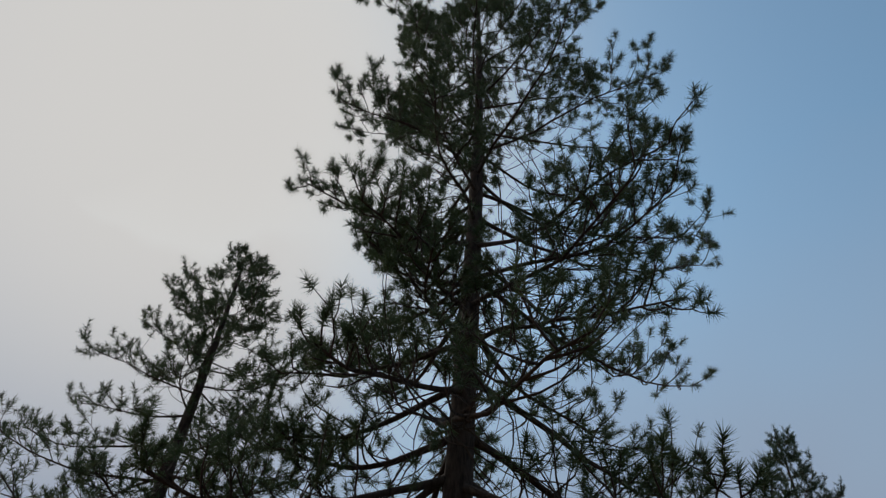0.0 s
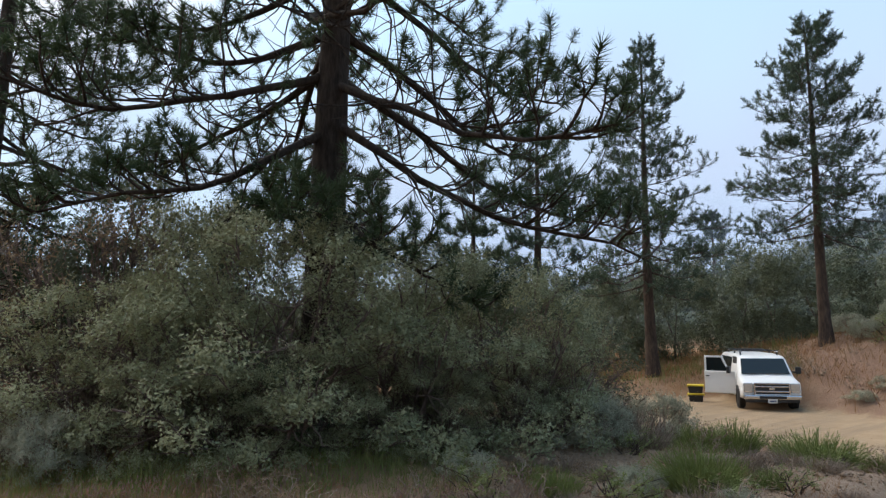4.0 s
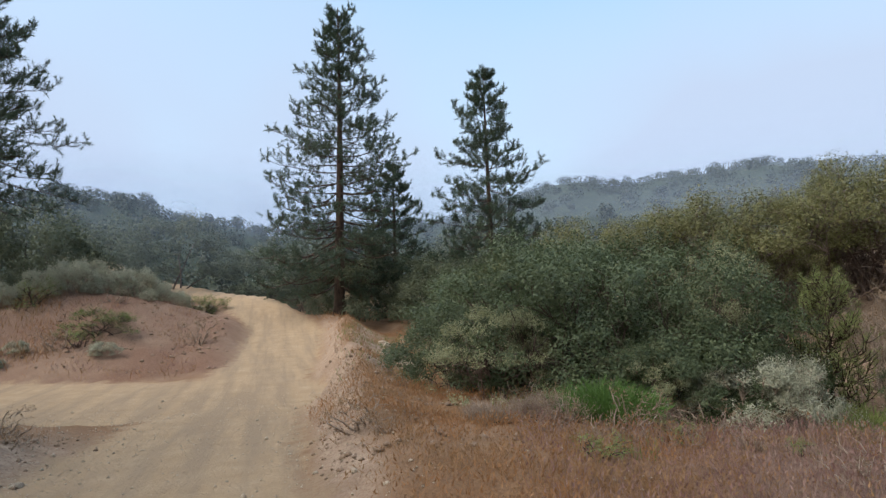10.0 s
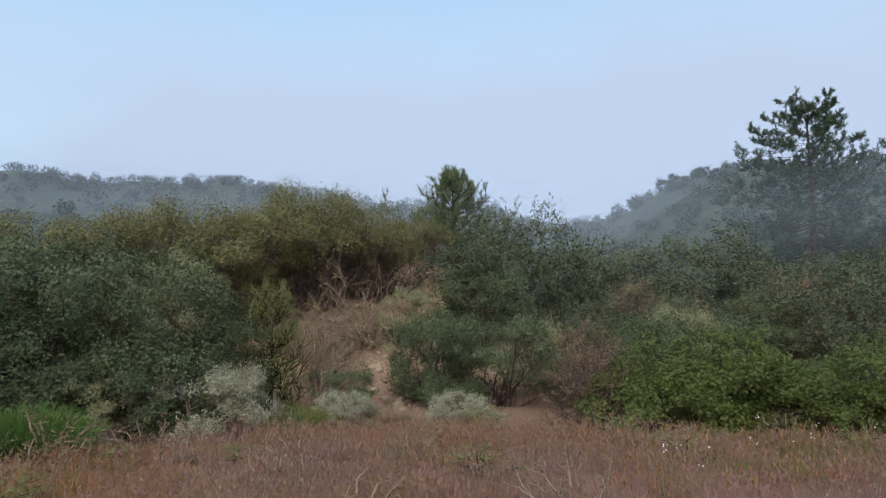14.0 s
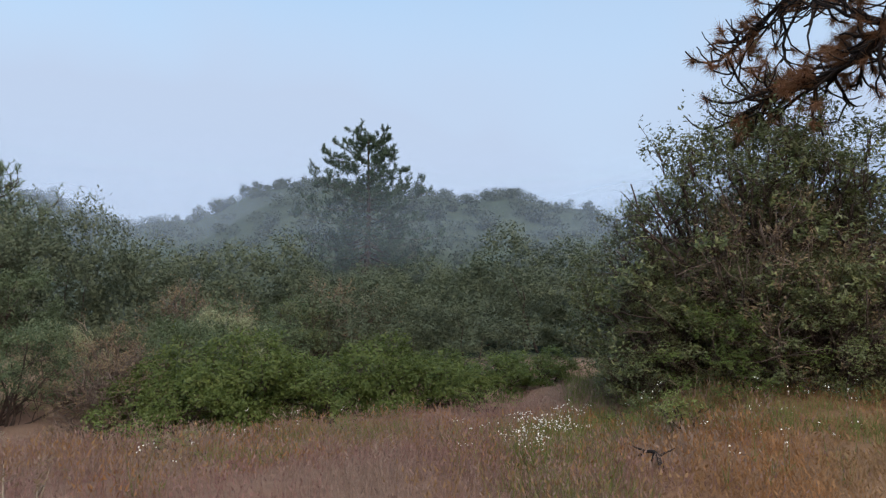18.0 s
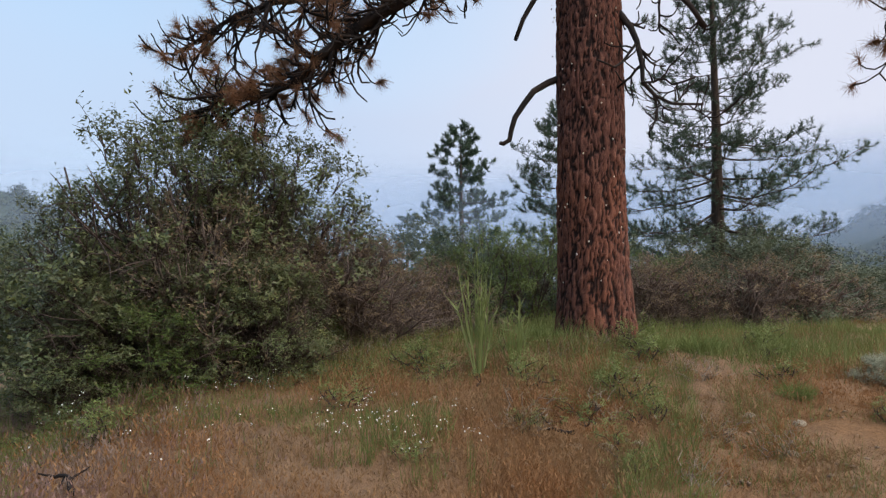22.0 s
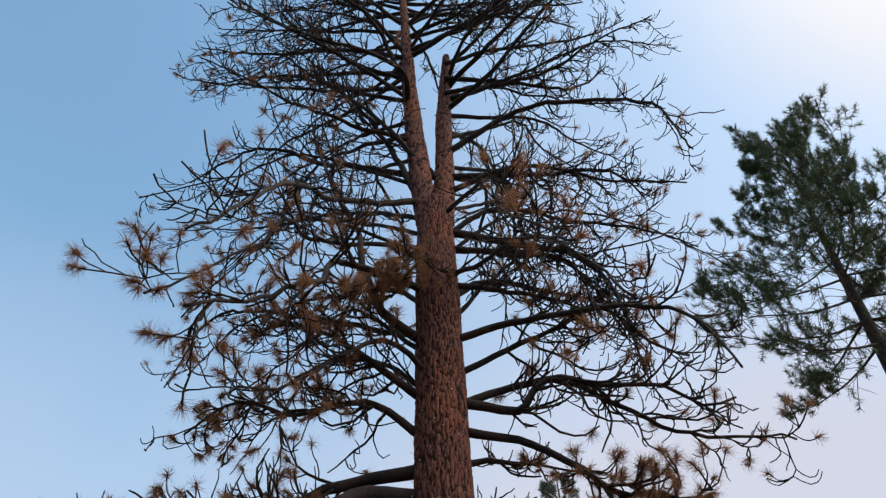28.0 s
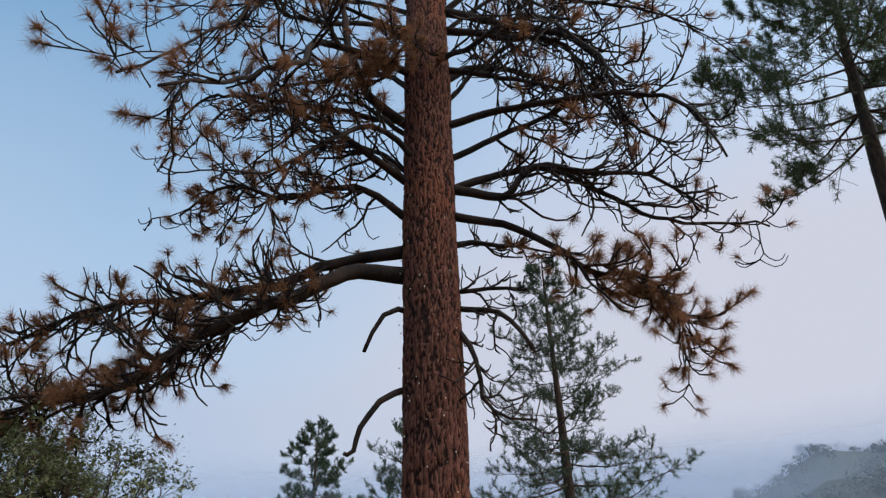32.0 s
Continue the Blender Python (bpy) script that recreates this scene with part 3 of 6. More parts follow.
def shrub(name, seed, radius, tall, leaves, size, leaf, stem, lobes=80, slim=0.55, stems=12, twiggy=0, low=0.05, lobe=0.2, cone=False, open_crown=0.5, spray=9):
    """A shrub round its own base: stems, and leafy sprays gathered in uneven clumps with gaps between them."""
    rng = np.random.default_rng(seed)
    root = empty(name, (0, 0, 0))
    wood, crown = Shape(), Shape()
    per = max(1, leaves // (lobes * spray))
    for i in range(lobes):
        a = rng.uniform(0, 2 * np.pi)
        h = low + (0.95 - low) * rng.uniform(0, 1) ** (2.2 if i % 4 == 0 else 0.8)
        shell = rng.uniform(0.84, 1.04) if rng.random() < 0.8 else rng.uniform(0.3, 0.7)
        swell = 1 + 0.45 * noise.noise(Vector((1.6 * math.cos(a), 1.6 * math.sin(a), 2.2 * h + seed)))
        reach = radius * shell * swell * ((1 - 0.85 * h) if cone else math.sqrt(max(0.0, 1 - h**2.2))) * 0.9
        c = np.array([reach * math.cos(a), reach * math.sin(a), (h * shell**0.3 if h > 0.6 else h) * tall * (0.75 + 0.25 * swell) + 0.05])
        out = unit(c * [1, 1, 0.5] + [0, 0, 0.25 * tall])
        r = radius * lobe * rng.uniform(0.55, 1.5)
        k = max(2, int(per * (r / (radius * lobe)) ** 1.7))
        v = unit(rng.normal(0, 1, (k, 3)) + 0.65 * out + [0, 0, 0.25])
        v[:, 2] = np.where(v[:, 2] < -0.15, -v[:, 2], v[:, 2])
        ln = r * rng.uniform(0.75, 1.0, (k, 1)) * (1 + open_crown * (rng.random((k, 1)) < 0.16) * rng.random((k, 1)))
        foot = c + v * r * 0.15
        u = rng.uniform(0.45, 1.0, (k, spray, 1))
        sag = np.array([0, 0, 0.25]) * u**2 * ln[:, None]
        p = foot[:, None] + v[:, None] * u * ln[:, None] + sag + rng.normal(0, size * 0.45, (k, spray, 3))
        n = unit(rng.normal(0, 0.35, (k, spray, 3)) + v[:, None] + 0.4 * out)
        p, n = p.reshape(-1, 3), n.reshape(-1, 3)
        keep = p[:, 2] > 0.03
        add_leaves(crown, p[keep], n[keep], rng, size, slim)
        for j in range(min(k, 2 + twiggy // 4)):
            if rng.random() < open_crown:
                e = foot[j] + v[j] * ln[j] * 1.05
                wood.tube(np.array([c - out * r * 0.5, foot[j], e]), [0.011, 0.008, 0.003], 3)
        if i < stems:
            pts = bent((rng.normal(0, 0.12 * radius), rng.normal(0, 0.12 * radius), -0.15), c + [0, 0, 0.3 * tall], np.linalg.norm(c) * 0.92 + 0.15, rng, 6, 0.16)
            wood.tube(pts, np.linspace(0.035, 0.010, len(pts)) * (0.6 + 0.2 * tall), 4)
            for _ in range(max(0, 5 + twiggy)):
                q = pts[rng.integers(2, len(pts) - 1)]
                tw = bent(q, rng.normal(0, 1, 3) + unit(c) + [0, 0, 0.3], radius * rng.uniform(0.2, 0.5), rng, 4, 0.3)
                wood.tube(tw, np.linspace(0.012, 0.004, len(tw)) * (0.7 + 0.15 * tall), 3)
    tagged(wood.build("branchwork", stem, root), kind="stuff")
    tagged(crown.build("foliage", leaf, root, smooth_faces=False), kind="stuff")
    return root


def broom(name, seed, radius, tall, count, leaf, width=0.006, spreadout=0.8, shoots=2, shoot=0.16):
    """A brush of many upright stalks from one foot."""
    rng = np.random.default_rng(seed)
    root = empty(name, (0, 0, 0))
    stalk = Shape()
    a, r = rng.uniform(0, 2 * np.pi, count), np.sqrt(rng.uniform(0, 1, count))
    lean = r * spreadout
    way = unit(np.stack([np.cos(a) * lean, np.sin(a) * lean, np.ones(count)], -1) + rng.normal(0, 0.10, (count, 3)))
    foot = np.stack([np.cos(a) * r, np.sin(a) * r, np.zeros(count)], -1) * radius * 0.35 - [0, 0, 0.06]
    ln = tall * rng.uniform(0.55, 1.1, (count, 1)) * (1.05 - 0.25 * r[:, None])
    side = unit(np.cross(way, rng.normal(0, 1, (count, 3)))) * width
    mid = foot + way * ln * 0.55
    tip = foot + way * ln + [0, 0, 0.03]
    stalk.add_many(np.stack([foot - side * 0.6, foot + side * 0.6, mid + side, tip, mid - side], 1), [(0, 1, 2, 4), (4, 2, 3)])
    # side shoots near the tips
    m = count * shoots
    i = rng.integers(0, count, m)
    q = foot[i] + way[i] * ln[i] * rng.uniform(0.35, 0.95, (m, 1))
    fly = unit(way[i] + rng.normal(0, 0.35, (m, 3)))
    across = unit(np.cross(fly, rng.normal(0, 1, (m, 3)))) * width
    reach = tall * shoot * rng.uniform(0.5, 1.2, (m, 1))
    stalk.add_many(np.stack([q - across, q + across, q + fly * reach], 1), [(0, 1, 2)])
    tagged(stalk.build("foliage", leaf, root, smooth_faces=False), kind="stuff")
    return root


def trunk_shape(pts, radii, rng, sides=14, rough=0.03):
    s = Shape()
    s.tube(pts, radii, sides)
    s.v[-1] = s.v[-1] + rng.normal(0, rough, s.v[-1].shape) * np.repeat(np.asarray(radii), sides)[:, None]
    return s


def pine_limb(wood, tufts, start, way, length, thick, rng, laterals, droop, rise, leafy, curl=1.0):
    """One limb that leaves the trunk, sags and turns up at its tip, bare near the trunk; fills wood and lists the twig ends."""
    steps = 9
    side = unit(np.cross(way, [0, 0, 1.0]))
    u = np.linspace(0, 1, steps + 1)
    f1, f2, sway = rng.uniform(0, 6.3), rng.uniform(0, 6.3), rng.normal(0, 0.06) * length
    pts = np.array(start)[None] + unit(way)[None] * (u * length)[:, None]
    pts[:, 2] += -droop * length * np.sin(np.pi * np.minimum(u * 0.9, 1)) + rise * length * u**2.5 + 0.03 * length * np.sin(u * 7 + f1) * u
    pts += side[None] * (sway * np.sin(np.pi * u) + 0.05 * length * np.sin(u * 6 + f2) * u)[:, None] + rng.normal(0, 0.008 * length, pts.shape) * u[:, None]
    wood.tube(pts, np.maximum(thick * (1 - 0.85 * u**0.75), 0.012), 6)
    tips, ways = tufts
    for k in range(laterals):
        q = 0.13 + 0.85 * (k + rng.uniform(0, 1)) / laterals
        base = np.array([np.interp(q, u, pts[:, c]) for c in range(3)])
        i = min(steps - 1, int(q * steps))
        ahead = unit(pts[i + 1] - pts[i])
        green = q > leafy * rng.uniform(0.75, 1.2)
        ln = length * rng.uniform(0.15, 0.30) * (1.3 - 0.9 * q) + 0.25
        w = unit(ahead * 0.75 + side * (1 if k % 2 else -1) * rng.uniform(0.45, 1.0) + [0, 0, rng.uniform(-0.2, 0.4) if green else rng.uniform(-0.7, 0.1)])
        tw = bent(base, w, ln, rng, 5, 0.2, curl if green else 0.1)
        wood.tube(tw, np.linspace(max(thick * 0.28, 0.012), max(thick * 0.09, 0.006), 6), 3)
        if green or rng.random() < 0.2:
            tips.append(tw[-1]); ways.append(tw[-1] - tw[-2])
        for _ in range(int(rng.integers(2, 5)) if green else int(rng.integers(1, 3))):
            j = rng.integers(1, 5)
            t2 = bent(tw[j], unit(tw[j + 1] - tw[j]) + rng.normal(0, 0.65, 3) + [0, 0, 0.15 if green else -0.15], ln * rng.uniform(0.3, 0.6) + 0.1, rng, 3, 0.18, 0.9 * curl if green else 0.0)
            wood.tube(t2, np.linspace(max(thick * 0.14, 0.008), max(thick * 0.07, 0.005), 4), 3)
            if green or rng.random() < 0.25:
                tips.append(t2[-1]); ways.append(t2[-1] - t2[-2])
    tips.append(pts[-1]); ways.append(pts[-1] - pts[-2])


def pine(name, where, tall, reach, thick, seed, limbs, first, label, group="", lean=(0, 0), split=False, laterals=14, tuft=0.24, needles=40, width=0.009, run=0.25,
         needle="needle", bark="bark_live", shape=1.0, category="pine tree", ragged=0.25, droop=0.10, rise=0.3, up_turn=0.7, limb_thick=0.24, base_tilt=-0.18, whorl=4, leafy=0.4, bias=(0, 0.0), round_top=0.0, curl=1.0):
    """A pine: trunk, limbs in loose whorls and brushes of needles at the twig ends."""
    rng = np.random.default_rng(seed)
    root = empty(name, where)
    u = np.linspace(0, 1, 14)
    line = np.stack([lean[0] * u**1.3 + 0.02 * tall * (np.sin(u * 5 + seed) - math.sin(seed)) * 0.25, lean[1] * u**1.3 + 0.02 * tall * (np.cos(u * 4 + seed) - math.cos(seed)) * 0.2, u * tall - 0.3 * (1 - u)], -1)
    radii = thick * (1 - 0.93 * u ** 1.05) * (1 + 0.45 * np.exp(-u * 30))
    trunk_shape(line, radii, rng).build("trunk", M[bark], root)
    wood, ends = Shape(), [[], []]
    whorls = max(1, limbs // whorl)
    for i in range(limbs):
        k = i // whorl
        h = first + (0.985 - first) * min(1.0, (k + rng.uniform(0, 0.45)) / whorls)
        c = np.array([np.interp(h, u, line[:, n]) for n in range(3)])
        a = k * 1.25 + (i % whorl) * 2 * math.pi / whorl + rng.uniform(-0.55, 0.55)
        rel = (h - first) / (1 - first)
        full = (1 - rel) ** shape * (0.45 + 0.55 * min(1.0, rel * 5 + 0.4)) + 0.05 + round_top * 0.4 * (1 - (2 * rel - 1) ** 2)
        lop = 1 + bias[1] * math.cos(a - (math.pi / 2 - radians(bias[0])))
        ln = max(reach * full * lop * rng.uniform(1 - ragged * 1.5, 1 + ragged), 0.3)
        way = np.array([math.cos(a), math.sin(a), base_tilt + up_turn * rel**1.5 + rng.normal(0, 0.09)])
        th = max(0.014, np.interp(h, u, radii) * limb_thick * (0.7 + 0.6 * full))
        if split:
            wood, ends = Shape(), [[], []]
        pine_limb(wood, ends, c, way, ln, th, rng, max(4, int(laterals * (0.3 + 0.7 * min(1.0, full)))), droop * (1 - rel), rise * (0.15 + 0.85 * min(1.0, rel * 3)), leafy * (1 - 0.7 * rel), curl)
        if split:
            limb = wood.build("limb", M[bark], root)
            brush = Shape()
            add_brushes(brush, ends[0], ends[1], rng, tuft, needles, width, run)
            brush.build("needles", M[needle], limb, smooth_faces=False)
    if not split:
        tagged(wood.build("branchwork", M[bark], root), kind="stuff")
        brush = Shape()
        add_brushes(brush, ends[0] + [line[-1]], ends[1] + [np.array([0, 0, 1.0])], rng, tuft, needles, width, run)
        brush.build("crown", M[needle], root, smooth_faces=False)
    return tagged(root, label, category, group)


# ---- pines ----
pine("tall_pine", spot(338.0, 13), 30, 6.9, 0.40, 11, 92, 0.16, "tall green pine with long drooping limbs behind the scrub", split=True, laterals=22, tuft=0.23, needles=86, width=0.015, run=0.24, limb_thick=0.27, base_tilt=-0.55,
     shape=0.36, ragged=0.2, droop=0.03, rise=0.24, up_turn=0.85, leafy=0.36, bias=(70.0, 0.17), lean=(0.3, 0.3))
pine("leaning_pine", spot(312.8, 18), 15.4, 5.4, 0.34, 23, 60, 0.18, "dark pine with a leaning trunk and flat limbs", split=True, laterals=19, tuft=0.17, needles=46, width=0.018, run=0.26, lean=(0.3, 0.2), shape=0.75, ragged=0.22, rise=0.08, up_turn=0.35, leafy=0.35, curl=0.6)
pine("west_pine", spot(236.0, 17.5), 20.8, 3.5, 0.34, 31, 44, 0.57, "green pine leaning inward over the road", split=True, laterals=19, tuft=0.19, needles=56, width=0.017, run=0.30, lean=(-1.1, 2.1), shape=0.45, ragged=0.3, leafy=0.35, round_top=0.3)
for b, d, top, reach, thick, seed, limbs, first, lean, shape, label in (
    (7.2, 30, 15.6, 3.6, 0.27, 41, 72, 0.26, (0.1, 0.3), 0.75, "slender pine with thin drooping limbs behind the van"),
    (20, 31, 15.4, 3.7, 0.25, 42, 76, 0.34, (0.1, 0.0), 0.7, "open-crowned pine standing over the clearing"),
    (47.4, 34, 17.2, 5.0, 0.30, 43, 124, 0.13, (0.3, 0.2), 0.8, "dense dark pine at the bend of the road"),
    (52.3, 38, 9.6, 3.2, 0.17, 44, 48, 0.10, (0.0, 0.0), 0.9, "small pine beside a taller one at the road"),
    (60.9, 32, 12.9, 4.1, 0.19, 45, 80, 0.14, (0.0, 0.1), 0.85, "neat cone-shaped pine on the slope"),
    (132.1, 54, 15.5, 6.0, 0.34, 46, 100, 0.12, (0.0, 0.0), 0.42, "broad round-topped pine on the misty hillside"),
    (208.5, 26, 15.6, 5.0, 0.29, 47, 84, 0.10, (-0.2, 0.2), 0.85, "green pine with upturned limb tips beyond the scrub"),
    (196.5, 33, 11.5, 4.6, 0.24, 48, 60, 0.12, (0.0, 0.0), 0.8, "misty green pine behind the dead tree"),
    (187.6, 44, 13.6, 4.5, 0.27, 49, 56, 0.16, (0.1, 0.1), 0.7, "distant pine with tiered limbs in the mist"),
    (182.6, 70, 11.0, 3.4, 0.24, 50, 32, 0.2, (0.0, 0.0), 0.7, "small distant pine fading into the mist"),
    (12.8, 52, 11.0, 4.0, 0.24, 51, 40, 0.15, (0.0, 0.0), 0.8, "hazy pine far behind the clearing"),
    (343, 27, 9.0, 3.2, 0.2, 52, 44, 0.08, (0, 0), 0.8, "young green pine behind the scrub"),
    (352, 24, 8.4, 3.0, 0.2, 53, 44, 0.08, (0, 0), 0.8, "young green pine behind the scrub"),
    (357.6, 24, 10.6, 3.4, 0.22, 54, 52, 0.06, (0, 0), 0.8, "bushy yellow-green pine behind the scrub"),
):
    g = spot(b, d)
    full_top = top - g.z
    near_one = d < 40
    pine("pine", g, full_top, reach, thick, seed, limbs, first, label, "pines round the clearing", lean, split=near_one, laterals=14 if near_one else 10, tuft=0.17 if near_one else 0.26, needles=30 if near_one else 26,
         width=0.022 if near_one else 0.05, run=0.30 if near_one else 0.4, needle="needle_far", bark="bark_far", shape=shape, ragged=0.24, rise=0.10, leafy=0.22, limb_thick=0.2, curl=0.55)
pine("fir", spot(102.3, 22), 5.5 - spot(102.3, 22).z, 3.4, 0.12, 61, 110, 0.04, "bushy green conifer on the slope", laterals=8, tuft=0.11, needles=24, width=0.014, run=0.22, needle="fir", bark="bark_far", shape=1.1, category="conifer", leafy=0.2, whorl=3)
pine("young_pine", spot(86.3, 12.4), 2.15, 0.6, 0.04, 62, 40, 0.06, "young yellow-green pine against the bare slope", laterals=5, tuft=0.10, needles=18, width=0.009, run=0.16, needle="young", bark="bark_far", shape=0.55, category="pine tree", leafy=0.1)

# ---- shrubs: one of each sort, then copies ----
SORTS = {
    "oak": shrub("scrub_oak", 101, 2.1, 3.0, 30000, 0.047, M["oak"], M["twig"], 72, 0.6, 20, 6, 0.0, 0.17, open_crown=0.6, spray=7),
    "manzanita": shrub("manzanita_shrub", 102, 2.0, 2.4, 25000, 0.052, M["manzanita"], M["stem"], 46, 0.62, 16, 2, 0.02, 0.205, open_crown=0.25, spray=7),
    "chamise": shrub("olive_shrub", 103, 2.2, 2.4, 20000, 0.050, M["chamise"], M["twig"], 60, 0.5, 24, 8, 0.45, 0.165, open_crown=0.5, spray=7),
    "bright": shrub("bright_green_shrub", 104, 1.6, 1.5, 13000, 0.066, M["bright"], M["stem"], 54, 0.65, 12, 2, 0.02, 0.20, open_crown=0.4, spray=7),
    "toyon": shrub("tall_shrub", 105, 2.4, 4.5, 22000, 0.072, M["toyon"], M["stem"], 120, 0.6, 70, 10, 0.0, 0.17, False, 1.0, 8),
    "brown": shrub("brown_shrub", 106, 1.7, 2.7, 5200, 0.055, M["brownleaf"], M["twig"], 80, 0.5, 34, 18, 0.05, 0.2, open_crown=1.0),
    "far": shrub("dark_shrub", 107, 2.4, 3.0, 12000, 0.085, M["farleaf"], M["stem"], 46, 0.65, 3, -5, 0.0, 0.21, open_crown=0.2, spray=7),
    "green": shrub("green_shrub", 108, 1.8, 2.4, 9000, 0.080, M["bright"], M["stem"], 70, 0.4, 14, 4, 0.02, 0.21, open_crown=0.7),
    "sage": shrub("silver_sagebrush", 109, 0.85, 0.85, 15000, 0.042, M["sage"], M["stem_grey"], 64, 0.40, 8, 0, 0.0, 0.20, open_crown=1.1, spray=8),
    "weed": shrub("dry_weed", 116, 0.5, 0.55, 420, 0.045, M["brownleaf"], M["stem_grey"], 18, 0.35, 8, 2, 0.05, 0.34),
    "herb": shrub("low_green_weed", 117, 0.45, 0.45, 620, 0.055, M["broom"], M["stem"], 16, 0.3, 6, 0, 0.05, 0.34),
    "broom": broom("green_broom_bush", 110, 0.55, 0.75, 700, M["broom"], 0.005, 0.9, 6, 0.13),
    "vivid": broom("vivid_green_bush", 112, 0.95, 0.7, 2000, M["vivid"], 0.006, 1.0, 6, 0.13),
    "tallgrass": broom("tall_grass_clump", 113, 0.16, 2.0, 15, M["young"], 0.012, 0.17, 9, 0.13),
    "bare": shrub("bare_stemmed_shrub", 115, 1.3, 1.7, 600, 0.06, M["brownleaf"], M["stem_grey"], 24, 0.5, 18, 9, open_crown=0.8),
    "dry": broom("dry_grey_bush", 111, 0.5, 0.6, 500, M["stem_grey"], 0.004, 1.1),
}
LABELS = {
    "oak": "grey-green scrub oak with small dense leaves at the meadow edge",
    "manzanita": "dark green rounded shrub on the slope",
    "chamise": "olive shrub with bare stems under its leaves",
    "bright": "low bright green leafy shrub bordering the red field",
    "toyon": "tall sprawling shrub with mixed green and brown leaves",
    "brown": "thin brown shrub with many bare twigs",
    "far": "dark green rounded shrub among other scrub",
    "green": "fresh green shrub behind the dead tree",
    "sage": "silver-grey sagebrush in dry grass",
    "broom": "bright green brush-like bush with upright stalks",
    "dry": "dry grey bush of bare twigs",
    "weed": "small dry brown weed on rough soil",
    "herb": "low green weed with narrow leaves in dry grass",
    "bare": "dead shrub of bare pinkish-grey stems",
    "vivid": "vivid green rounded bush in dry grass",
    "tallgrass": "tall clump of green grass gone to seed",
}
used = set()
